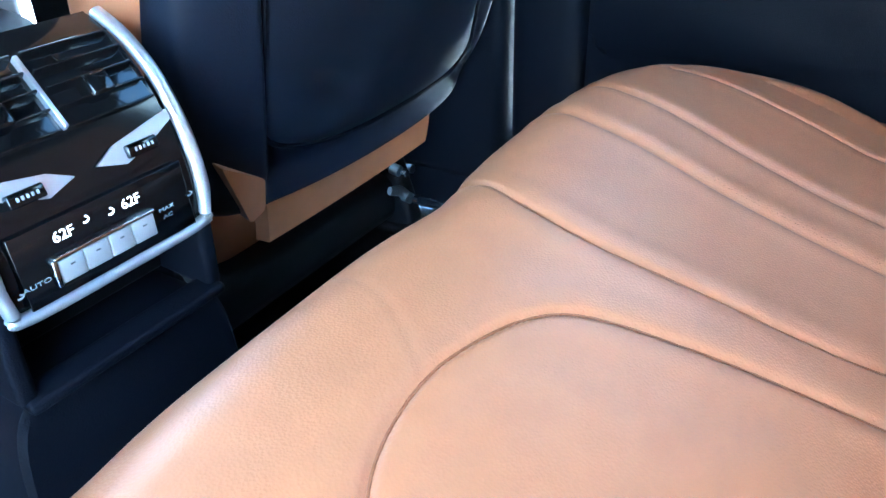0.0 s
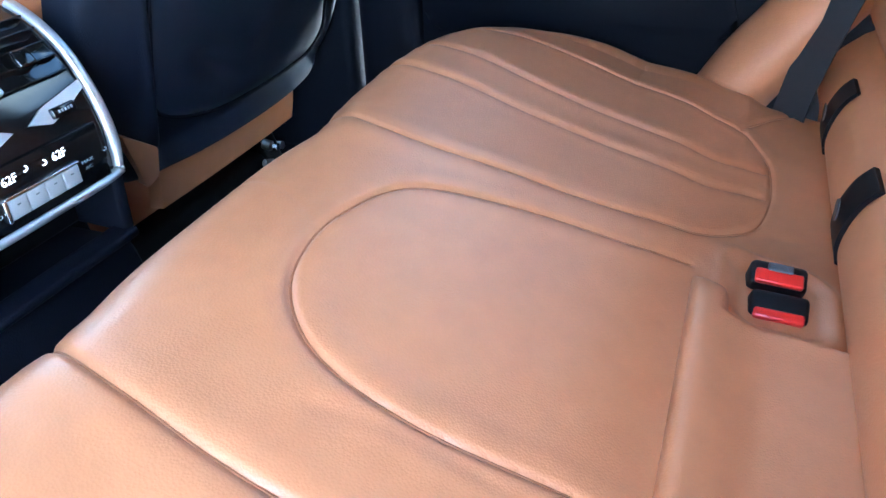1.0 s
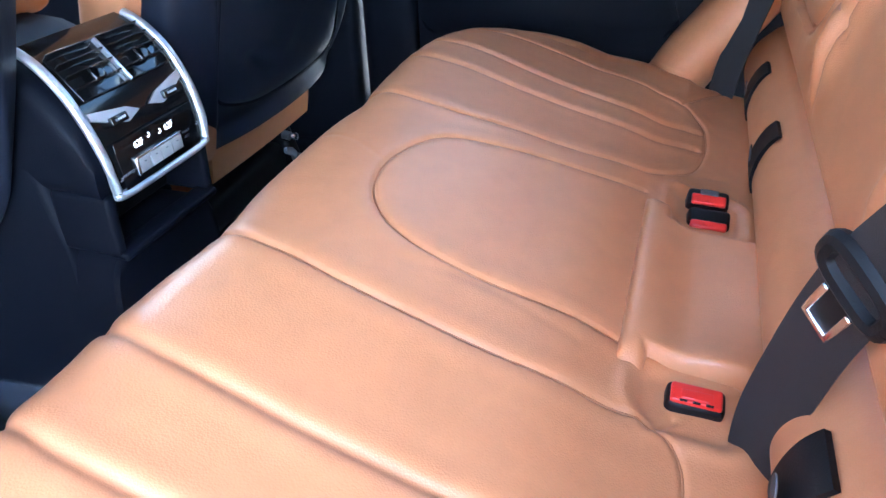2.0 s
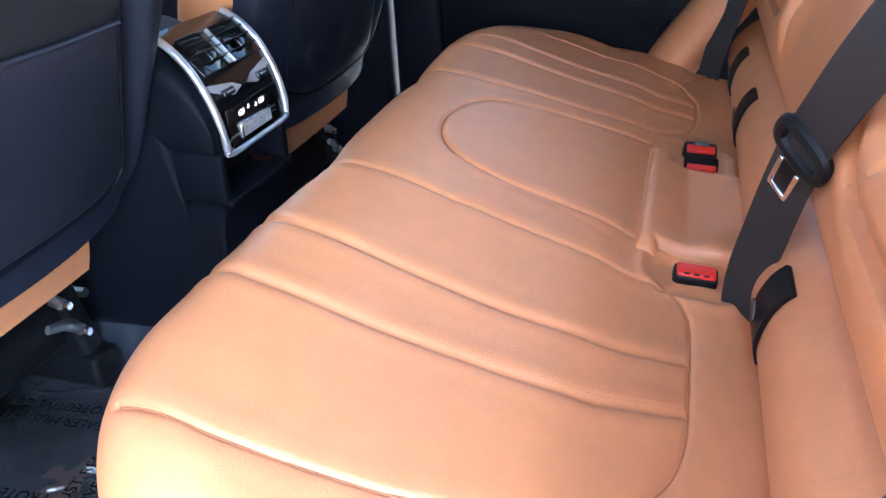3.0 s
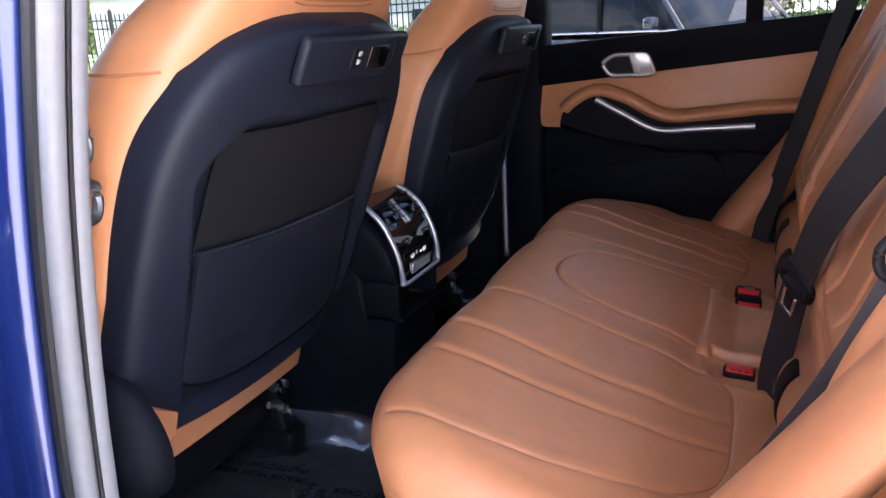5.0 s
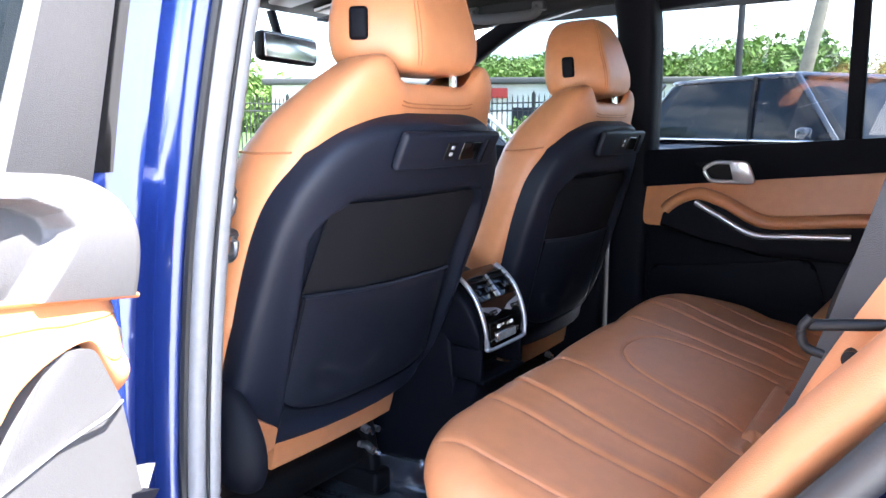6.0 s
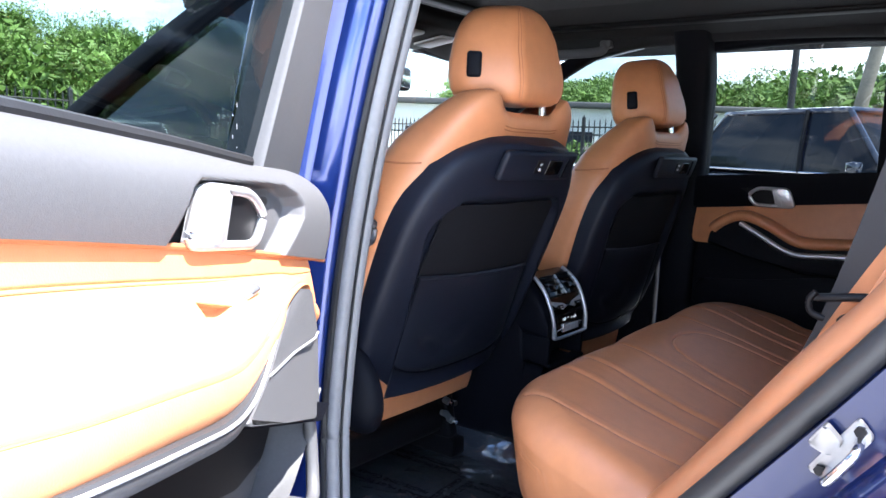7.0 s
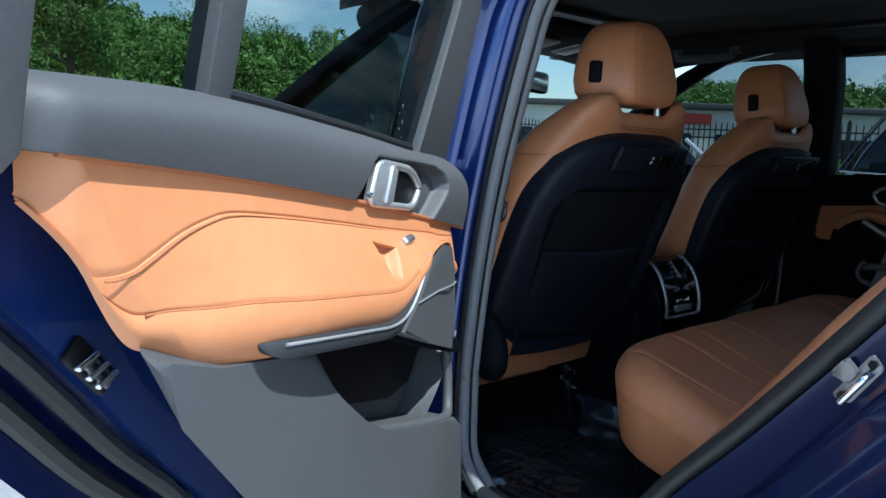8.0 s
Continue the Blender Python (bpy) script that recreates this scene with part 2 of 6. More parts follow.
def prism(points, lo, hi, place, r=0.0, seg=2):
    """A flat outline [(a, b)], swept from lo to hi, put into the world by place(a, b, h); its front rim is rounded by r."""
    b = bmesh.new()
    low = [b.verts.new((p[0], p[1], lo)) for p in points]
    top = [b.verts.new((p[0], p[1], hi)) for p in points]
    b.faces.new(low[::-1])
    f = b.faces.new(top)
    n = len(points)
    for i in range(n):
        b.faces.new((low[i - 1], low[i], top[i], top[i - 1]))
    if r:
        bmesh.ops.bevel(b, geom=list(f.edges), offset=r, segments=seg, affect="EDGES", profile=0.5)
    for v in b.verts:
        v.co = Vector(place(*v.co))
    return b


def tube(points, r, seg=10, flat=1.0, up=(0, 0, 1), close=False):
    """A round (or flattened) bar along points."""
    P = np.asarray(points, float)
    T = np.gradient(P, axis=0)
    T /= np.linalg.norm(T, axis=1)[:, None]
    rings = []
    rad = r if np.ndim(r) else [r] * len(P)
    for p, t, q in zip(P, T, rad):
        a = np.cross(t, up)
        a /= max(np.linalg.norm(a), 1e-6)
        c = np.cross(a, t)
        rings.append([p + q * (math.cos(w) * a + flat * math.sin(w) * c) for w in np.linspace(0, 2 * math.pi, seg, endpoint=False)])
    return loft(rings)


def smooth_line(points, n):
    """A Catmull-Rom curve through points, n samples."""
    P = np.asarray(points, float)
    Q = np.vstack([2 * P[0] - P[1], P, 2 * P[-1] - P[-2]])
    out = []
    for s in np.linspace(0, len(P) - 1, n):
        i = min(int(s), len(P) - 2)
        t = s - i
        a, b, c, d = Q[i:i + 4]
        out.append(0.5 * (2 * b + (c - a) * t + (2 * a - 5 * b + 4 * c - d) * t * t + (3 * b - a - 3 * c + d) * t ** 3))
    return np.array(out)


def round_outline(points, r, seg=5):
    """An outline with its corners rounded."""
    out = []
    n = len(points)
    for i in range(n):
        p, a, b = (np.array(points[k], float) for k in (i, i - 1, (i + 1) % n))
        u, v = a - p, b - p
        lu, lv = np.linalg.norm(u), np.linalg.norm(v)
        q = min(r, lu * 0.45, lv * 0.45)
        s, e = p + u / lu * q, p + v / lv * q
        for t in np.linspace(0, 1, seg):
            out.append(tuple((1 - t) ** 2 * s + 2 * t * (1 - t) * p + t * t * e))
    return out


def strip_distance(X, Y, line):
    """The distance of grid points from a polyline in the plane."""
    L = np.asarray(line, float)
    d = np.full(X.shape, 9.0)
    for (ax, ay), (bx, by) in zip(L[:-1], L[1:]):
        ux, uy = bx - ax, by - ay
        t = np.clip(((X - ax) * ux + (Y - ay) * uy) / (ux * ux + uy * uy + 1e-12), 0, 1)
        d = np.minimum(d, np.hypot(X - ax - t * ux, Y - ay - t * uy))
    return d


def rows_of(table, x):
    return np.interp(x, [r[0] for r in table], [r[1] for r in table])

# ---- the rear bench ----
MID = -0.025
TOP = [(-0.60, 0.700), (-0.30, 0.725), (-0.165, 0.741), (-0.105, 0.752), (-0.077, 0.766), (-0.05, 0.780), (-0.014, 0.802), (0.05, 0.829), (0.10, 0.847), (0.16, 0.861), (0.21, 0.866), (0.30, 0.866)]
LEFT_SEAMS = {
    "oval": [(-0.150, 0.33), (-0.168, 0.28), (-0.184, 0.231), (-0.197, 0.177), (-0.206, 0.127), (-0.209, 0.07), (-0.209, 0.02), (-0.204, -0.03), (-0.198, -0.077), (-0.213, -0.100), (-0.247, -0.107), (-0.33, -0.108), (-0.384, -0.106), (-0.430, -0.094), (-0.477, -0.064), (-0.515, -0.016), (-0.533, 0.030), (-0.546, 0.08), (-0.551, 0.15), (-0.545, 0.20), (-0.540, 0.235)],
    "inner_pleat": [(-0.292, 0.275), (-0.308, 0.238), (-0.321, 0.182), (-0.326, 0.128), (-0.328, 0.075), (-0.330, 0.022), (-0.324, -0.022), (-0.310, -0.056), (-0.286, -0.102)],
    "outer_pleat": [(-0.380, 0.285), (-0.391, 0.243), (-0.402, 0.20), (-0.406, 0.15), (-0.405, 0.102), (-0.402, 0.055), (-0.401, 0.012), (-0.392, -0.030), (-0.372, -0.065), (-0.350, -0.103)],
    "corner": [(-0.480, -0.068), (-0.512, -0.11)],
}
RIGHT_SEAMS = {
    "oval": [(0.165, 0.32), (0.138, 0.255), (0.116, 0.200), (0.108, 0.155), (0.112, 0.112), (0.122, 0.06), (0.136, 0.012), (0.156, -0.026), (0.176, -0.052), (0.204, -0.077), (0.245, -0.097), (0.30, -0.107), (0.35, -0.107), (0.390, -0.100), (0.420, -0.073), (0.422, -0.020), (0.428, 0.035), (0.436, 0.095), (0.440, 0.155), (0.436, 0.21)],
    "inner_pleat": [(0.276, 0.270), (0.255, 0.215), (0.243, 0.165), (0.236, 0.11), (0.237, 0.06), (0.241, 0.012), (0.254, -0.035), (0.298, -0.096)],
    "outer_pleat": [(0.345, 0.265), (0.325, 0.20), (0.312, 0.145), (0.306, 0.09), (0.304, 0.042), (0.306, -0.006), (0.323, -0.053), (0.353, -0.098)],
    "corner": [(0.420, -0.073), (0.490, -0.101), (0.530, -0.131)],
}
CENTRE_OVAL = [(-0.128, -0.050), (-0.134, -0.01), (-0.141, 0.042), (-0.141, 0.082), (-0.133, 0.115), (-0.118, 0.138), (-0.095, 0.156), (-0.068, 0.166), (-0.032, 0.170), (0.001, 0.164), (0.031, 0.152), (0.051, 0.132), (0.068, 0.087), (0.083, 0.046), (0.101, -0.008), (0.124, -0.048)]
BENCH_L, BENCH_R, BENCH_F = -0.640, 0.575, 0.281


TOP = [tuple(q) for q in smooth_line(TOP, 240)]


def bench_top(x, y):
    """Height of the cushion before seams and rounding: dished under each sitter."""
    z = rows_of(TOP, y) + 0.02 * x
    for c, deep in ((-0.37, 0.014), (0.32, 0.012)):
        z = z - deep * np.exp(-((x - c) / 0.17) ** 2 - ((y - 0.09) / 0.085) ** 2)
    # the leather rises round the buckles
    for c in (-0.165, 0.130):
        z = z + 0.015 * np.exp(-((x - c) / 0.060) ** 2 - ((y + 0.125) / 0.042) ** 2)
    return z - 0.028 * np.clip((x - 0.28) / 0.22, 0, 1) ** 1.5 * np.clip((y + 0.08) / 0.12, 0, 1)


def build_bench():
    bench = thing("rear_bench_seat", (-0.02, 0.05, 0.50), "tan leather rear bench seat with stitched oval cushions", "car seat")
    # the leather as a flat cut (p, q): beyond the rounded rim of the top it bends over a shoulder and down the side
    r, rc = 0.055, 0.145
    wall = 0.165
    x0, x1, y1 = BENCH_L + r, BENCH_R - r, BENCH_F - r
    skirt = r * math.pi / 2 + wall
    far_out = np.concatenate([np.linspace(0.10, skirt + 0.05, 16)])
    xs = np.concatenate([(x0 - far_out)[::-1], np.linspace(x0 - 0.092, x1 + 0.092, 640), x1 + far_out])
    ys = np.concatenate([np.linspace(-0.24, y1 + 0.092, 330), y1 + far_out])
    P, S = np.meshgrid(xs, ys)
    cx, cy = np.clip(P, x0 + rc, x1 - rc), np.minimum(S, y1 - rc)
    vx, vy = P - cx, S - cy
    reach = np.hypot(vx, vy)
    nx, ny = vx / np.maximum(reach, 1e-9), vy / np.maximum(reach, 1e-9)
    d = np.maximum(reach - rc, 0.0)
    out = d > 0
    bx, by = np.where(out, cx + nx * rc, P), np.where(out, cy + ny * rc, S)
    a = np.clip(d / r, 0, math.pi / 2)
    down = np.clip(d - r * math.pi / 2, 0, wall)
    tuck = 0.16 * down + 0.9 * np.clip(down - wall + 0.022, 0, 1)
    go = np.where(out, r * np.sin(a) - tuck, 0.0)
    X, Y = bx + nx * go, by + ny * go
    base = bench_top(bx, by)
    Z = base - np.where(out, r * (1 - np.cos(a)) + down, 0.0)
    # the rim dips a little between the seats
    lean = np.clip((S + 0.02) / 0.27, 0, 1) ** 1.5
    Y = Y - lean * (0.009 * np.exp(-((P + 0.17) / 0.05) ** 2) + 0.010 * np.exp(-((P - 0.12) / 0.05) ** 2))
    # the lower edge runs level
    foot = 0.702
    Z = np.where(down > 0, foot + (Z - foot) * np.clip(1 - (down / wall) ** 3 * 0.9, 0, 1), Z)
    sides = {"left": LEFT_SEAMS, "right": RIGHT_SEAMS}
    groove = np.zeros_like(Z)
    for seams in sides.values():
        for k, line in seams.items():
            q = strip_distance(P, S, smooth_line(line, 60))
            deep, wide = {"oval": (0.0030, 0.0024), "corner": (0.0020, 0.0024)}.get(k, (0.0034, 0.0046))
            groove += deep * np.exp(-(q / wide) ** 2)
            # the leather swells a little next to its seams
            groove -= 0.0009 * np.exp(-((q - 0.014) / 0.010) ** 2)
    q = strip_distance(P, S, smooth_line(CENTRE_OVAL, 60))
    groove += 0.0030 * np.exp(-(q / 0.0024) ** 2) - 0.0008 * np.exp(-((q - 0.013) / 0.009) ** 2)
    q = strip_distance(P, S, smooth_line([(-0.033, 0.170), (0.0, 0.215), (0.012, 0.262)], 20))
    groove += 0.0005 * np.exp(-(q / 0.0030) ** 2)
    q = strip_distance(P, S, [(-0.203, -0.078), (-0.180, -0.096)])
    groove += 0.003 * np.exp(-(q / 0.004) ** 2)
    # sit creases beside the inner line of the near seat and at the buckles
    for line in ([(-0.155, -0.02), (-0.150, 0.05), (-0.158, 0.11)], [(0.20, -0.085), (0.225, -0.10), (0.24, -0.13)]):
        q = strip_distance(P, S, smooth_line(line, 20))
        groove += 0.0010 * np.exp(-(q / 0.006) ** 2)
    # wells round the buckles
    for wx0, wx1, wy0, wy1 in ((-0.196, -0.140, -0.142, -0.070), (0.092, 0.172, -0.146, -0.080)):
        q = np.hypot(np.maximum(np.maximum(wx0 + 0.02 - P, P - wx1 + 0.02), 0), np.maximum(np.maximum(wy0 + 0.02 - S, S - wy1 + 0.02), 0)) - 0.02
        groove += 0.006 / (1 + np.exp(np.clip(q / 0.0022, -30, 30)))
        groove -= 0.0022 * np.exp(-((q - 0.010) / 0.006) ** 2)
    # double stitching that runs round the side below the shoulder
    for off in (0.0, 0.006):
        groove += 0.0013 * np.exp(-((d - 0.100 - off - 0.010 * np.sin(5 * S)) / 0.0016) ** 2) * (np.abs(nx) > 0.2)
    X = X - nx * groove * np.sin(a)
    Y = Y - ny * groove * np.sin(a)
    Z = Z - groove * np.cos(a)
    cushion = part("cushion", sheet(np.stack([X, Y, Z], -1)), TAN, bench)
    # thread lying in the seams

    def thread(line, n):
        pts = []
        for x, q in smooth_line(line, n):
            k = int(np.clip(np.searchsorted(xs, x) - 1, 0, len(xs) - 2))
            g = (x - xs[k]) / (xs[k + 1] - xs[k])
            two = [np.array([np.interp(q, ys, A[:, c]) for A in (X, Y, Z)]) for c in (k, k + 1)]
            pts.append(two[0] * (1 - g) + two[1] * g + np.array([0, 0, 0.0001]))
        return tube(pts, 0.0008, 6)

    for seams in sides.values():
        for k, line in seams.items():
            if k in ("oval", "corner"):
                part("seam", thread(line, 90 if k == "oval" else 8), TAN_DARK, cushion)
    part("seam", thread(CENTRE_OVAL, 70), TAN_DARK, cushion)
    # bands of tiny punched holes beside the outer pleats
    for seams, key, step in ((LEFT_SEAMS, "outer_pleat", 1), (RIGHT_SEAMS, "inner_pleat", 1)):
        V, Q = [], []
        for i, (x, q) in enumerate(smooth_line(seams[key], 120)[14:]):
            if i < 34 or 62 < i < 70:
                continue
            for r in range(3):
                xx = x + 0.0060 + 0.0034 * r
                qq = q + (0.0016 if r % 2 else 0)
                k = int(np.argmin(np.abs(xs - xx)))
                j = int(np.argmin(np.abs(ys - qq)))
                n = len(V)
                V += [(xx + 0.00048 * math.cos(a), Y[j, k] + 0.00048 * math.sin(a), Z[j, k] + 0.0004) for a in np.linspace(0, 6.283, 6, endpoint=False)]
                Q.append([n + u for u in range(6)])
        tagged(part("perforation", (V, Q), TAN_DARK, cushion, smooth=False), kind="stuff")
    # a small dark speck on the centre seat
    part("speck", tube([(-0.068, -0.014, float(bench_top(-0.068, -0.014)) + 0.0002), (-0.068, -0.014, float(bench_top(-0.068, -0.014)) + 0.0012)], 0.0016, 8), DARK_INK, cushion)
    part("cushion_base", rbox((1.08, 0.34, 0.22), 0.03, pose(MID, 0.02, 0.602)), NAVY, bench, "dark plastic cushion base")
    # raised centre flap behind the centre oval
    F = []
    for y in np.linspace(-0.182, -0.051, 60):
        row = []
        for x in np.linspace(-0.150, 0.112, 110):
            cut = 0.034 / (1 + math.exp(-(min(x - 0.076, -0.080 - y)) / 0.0016)) if x > 0.05 and y < -0.06 else 0.0
            cut = max(cut, 0.034 / (1 + math.exp(-(min(-0.134 - x, -0.074 - y)) / 0.0018)) if x < -0.10 and y < -0.06 else 0.0)
            u = (x + 0.019) / 0.131
            v = (y + 0.1165) / 0.0655
            h = 0.016 * (1 - abs(u) ** 12) * (1 - max(0, v) ** 16) - cut + 0.010 * max(0.0, (-0.10 - y) / 0.08)
            h -= 0.003 * math.exp(-((x - 0.055) / 0.03) ** 2 - ((y + 0.14) / 0.04) ** 2)
            h += 0.0012 * math.sin(60 * x + 30 * y) * math.exp(-((x + 0.125) / 0.02) ** 2)
            h -= 0.003 * math.exp(-((y + 0.150 + 0.25 * (x + 0.13)) / 0.004) ** 2 - ((x + 0.125) / 0.018) ** 2)
            row.append((x, y, float(bench_top(x, y)) + h))
        F.append(row)
    part("armrest_flap", sheet(F, 0.03), TAN, bench, "tan leather flap between the buckles")
    # buckles
    for x, y, z, tilt, kind in ((-0.163, -0.110, 0.7645, -12, "full"), (0.114, -0.114, 0.766, -34, "edge"), (0.143, -0.112, 0.774, -28, "open")):
        m = pose(x, y, z, 6, tilt, 0) @ Matrix.Scale(0.9, 4)
        b = part("buckle", rbox((0.024, 0.046, 0.050), 0.005, m @ pose(0, 0, -0.024)), BLACK, bench, "black plastic buckle with a red release button")
        if kind == "full":
            part("button", rbox((0.019, 0.040, 0.006), 0.0025, m @ pose(-0.0005, 0, 0.001)), RED, b)
            part("button_step", rbox((0.010, 0.026, 0.004), 0.0018, m @ pose(-0.002, 0, 0.0026)), RED, b)
            for k in (-0.010, 0.0, 0.010):
                part("latch_slot", rbox((0.0016, 0.006, 0.002), 0.0005, m @ pose(-0.0088, k, 0.0036)), BLACK, b)
        elif kind == "edge":
            part("button", rbox((0.010, 0.040, 0.012), 0.003, m @ pose(-0.0090, 0, -0.004)), RED, b)
        else:
            part("button", rbox((0.013, 0.038, 0.006), 0.002, m @ pose(-0.0045, 0, 0.0012)), RED, b)
            part("latch_slot", rbox((0.008, 0.020, 0.005), 0.0015, m @ pose(0.004, 0.0, 0.0032)), GREY, b, "slate grey latch slot")
    # the backrest: a lower roll, a crease, then padded panels
    prof = [(-0.165, 0.690), (-0.164, 0.735), (-0.156, 0.772), (-0.166, 0.808), (-0.190, 0.832), (-0.202, 0.841), (-0.192, 0.858), (-0.187, 0.888), (-0.212, 0.98), (-0.255, 1.08), (-0.305, 1.19), (-0.350, 1.29), (-0.385, 1.36), (-0.42, 1.385), (-0.47, 1.38)]
    C = smooth_line(prof, 240)
    xs = np.linspace(-0.655, 0.610, 460)
    X = np.repeat(xs[None], len(C), 0)
    Y = np.repeat(C[:, :1], len(xs), 1)
    Z = np.repeat(C[:, 1:], len(xs), 1)
    S = np.repeat(np.linspace(0, 1, len(C))[:, None], len(xs), 1) * 0.80
    g = np.zeros_like(X)
    hi = np.clip((Z - 0.88) / 0.05, 0, 1)
    for c in (-0.395, 0.345):
        s = 1 if c < 0 else -1
        ov = [(c + s * 0.175, 1.30), (c + s * 0.160, 1.10), (c + s * 0.140, 0.98), (c + s * 0.09, 0.925), (c, 0.915), (c - s * 0.10, 0.925), (c - s * 0.155, 0.98), (c - s * 0.18, 1.10), (c - s * 0.19, 1.30)]
        d = strip_distance(X, Z, smooth_line(ov, 60))
        g -= 0.011 * np.exp(-(d / 0.0042) ** 2) - 0.009 * np.exp(-((d - 0.022) / 0.016) ** 2) * hi
        for k in (-0.055, 0.055):
            d = strip_distance(X, Z, smooth_line([(c + k * 1.4, 1.30), (c + k * 1.1, 1.10), (c + k * 0.9, 0.95)], 20))
            g -= 0.006 * np.exp(-(d / 0.0045) ** 2)
        g += 0.020 * np.exp(-((X - (c + s * 0.215)) / 0.035) ** 2) * hi + 0.030 * np.exp(-((X - (c - s * 0.225)) / 0.030) ** 2) * hi
        d = strip_distance(X, Z, [(c + s * 0.150, 0.99), (c + s * 0.245, 0.955)])
        g -= 0.004 * np.exp(-(d / 0.005) ** 2)
    for x in (-0.165, 0.115):
        g -= 0.010 * np.exp(-((X - x) / 0.006) ** 2) * hi
    part("backrest", sheet(np.stack([X, Y + g * 0.9, Z + g * 0.35], -1), 0.10, (0, -1, -0.2)), TAN, bench)
    # hinged covers over the child-seat anchors
    for x in (-0.266, 0.226, 0.450):
        rows = []
        for p in [c for c in C if c[1] > 0.752 and c[1] < 0.822 and c[0] > -0.21]:
            n = 0.0035
            rows.append([(x + dx, p[0] + n, p[1] + n) for dx in np.linspace(-0.023, 0.023, 6)])
        c = part("anchor_cover", sheet(rows, 0.004, (0, -1, -0.3)), BLACK, bench, "black plastic child-seat anchor cover")
        q = min(C, key=lambda c: abs(c[1] - 0.792))
        part("anchor_badge", prism([(0.009 * math.cos(a), 0.009 * math.sin(a)) for a in np.linspace(0, 6.283, 16, endpoint=False)], 0, 0.0012, lambda a, b, h: (x + a, q[0] + 0.0045 + h + 0.003, q[1] + b + 0.002)), GREY, c)
    # side bolsters between the backrest and the door opening
    for x, r, flat in ((-0.692, 0.024, 2.4), (0.615, 0.045, 1.7)):
        line = smooth_line([(x, -0.03, 0.745), (x, -0.060, 0.795), (x, -0.100, 0.847), (x, -0.157, 0.925), (x, -0.217, 1.010), (x, -0.288, 1.100), (x + 0.01, -0.34, 1.19), (x + 0.03, -0.40, 1.32)], 50)
        line[:, 1] -= (r - 0.024) * 0.8
        line[:, 2] -= (r - 0.024) * 0.58
        part("side_bolster", tube(line, r, 24, flat=flat, up=(1, 0, 0)), TAN, bench, "tan leather side bolster")
    return bench


build_bench()


def belt(strap, ring, turn, label):
    """A black belt: a flat strap along points, with a sliding tongue."""
    b = thing("seat_belt", tuple(strap[0]), label, "seat belt", "rear seat belts")
    L = smooth_line(strap, 40)
    T = np.gradient(L, axis=0)
    T /= np.linalg.norm(T, axis=1)[:, None]
    rows = []
    for i, (p, t) in enumerate(zip(L, T)):
        w = np.cross(t, turn)
        w /= np.linalg.norm(w)
        rows.append([p + w * k for k in (-0.0215, -0.020, -0.01, 0, 0.01, 0.020, 0.0215)])
    part("strap", sheet(rows, 0.0022, tuple(-0.9 * np.array(turn))), WEB, b)
    part("belt_anchor", rbox((0.040, 0.012, 0.030), 0.004, Matrix.Translation(L[0])), BLACK, b)
    if ring:
        p, t = L[ring], T[ring]
        w = np.cross(t, turn)
        w /= np.linalg.norm(w)
        n = np.cross(w, t)
        M = Matrix(((w[0], t[0], n[0], p[0]), (w[1], t[1], n[1], p[1]), (w[2], t[2], n[2], p[2]), (0, 0, 0, 1)))
        out = [(0.0240 * math.copysign(abs(math.cos(a)) ** 0.6, math.cos(a)), 0.0135 * math.copysign(abs(math.sin(a)) ** 0.6, math.sin(a)), 0) for a in np.linspace(0, 2 * math.pi, 29)]
        part("tongue_grip", tube([M @ Vector(q) for q in out], 0.0062, 8, up=tuple(n)), BLACK, b)
        g = part("tongue", rbox((0.022, 0.036, 0.003), 0.001, M @ pose(0, -0.036, 0.002)), BLACK, b)
        for k in (-0.010, 0.010):
            part("tongue_bar", rbox((0.005, 0.034, 0.004), 0.0015, M @ pose(k, -0.037, 0.003)), CHROME, g, "chrome tongue edge")
        part("tongue_tip", rbox((0.024, 0.005, 0.004), 0.0015, M @ pose(0, -0.054, 0.003)), CHROME, g)
    return b


belt([(-0.200, -0.150, 0.725), (-0.200, -0.150, 0.78), (-0.212, -0.158, 0.84), (-0.236, -0.165, 0.898), (-0.270, -0.172, 0.948), (-0.350, -0.195, 1.045), (-0.46, -0.275, 1.22), (-0.55, -0.35, 1.42)], 20, (-0.72, 0.62, 0.22), "black centre seat belt with chrome tongue against tan backrest")
belt([(-0.605, -0.118, 0.78), (-0.612, -0.132, 0.84), (-0.618, -0.152, 0.89), (-0.622, -0.182, 0.95), (-0.625, -0.208, 1.01), (-0.630, -0.232, 1.08), (-0.640, -0.27, 1.22), (-0.655, -0.33, 1.46)], 0, (-0.90, 0.05, 0.40), "black seat belt hanging at the open door side")
side_belt = [o for o in bpy.data.objects if o.name.startswith("seat_belt")][-1]
part("tongue_grip", rbox((0.011, 0.080, 0.009), 0.004, pose(-0.652, -0.238, 1.088, -8, 0, 0), 4), BLACK, side_belt, "black plastic tongue holder")
part("tongue_hook", tube(smooth_line([(-0.656, -0.202, 1.090), (-0.657, -0.196, 1.080), (-0.655, -0.199, 1.066), (-0.652, -0.212, 1.060)], 14), 0.0038, 10), BLACK, side_belt)
part("belt_stop", tube([(-0.642, -0.232, 1.060), (-0.656, -0.232, 1.060)], 0.007, 14), BLACK, side_belt)
belt([(0.525, -0.120, 0.74), (0.530, -0.135, 0.82), (0.535, -0.178, 0.975), (0.545, -0.225, 1.14), (0.56, -0.30, 1.40)], 0, (-0.75, 0.65, 0.0), "black seat belt beside the far tan backrest")

# ---- a front seat ----
SEAT_V = np.array([0.0, -0.4154, 0.9096])
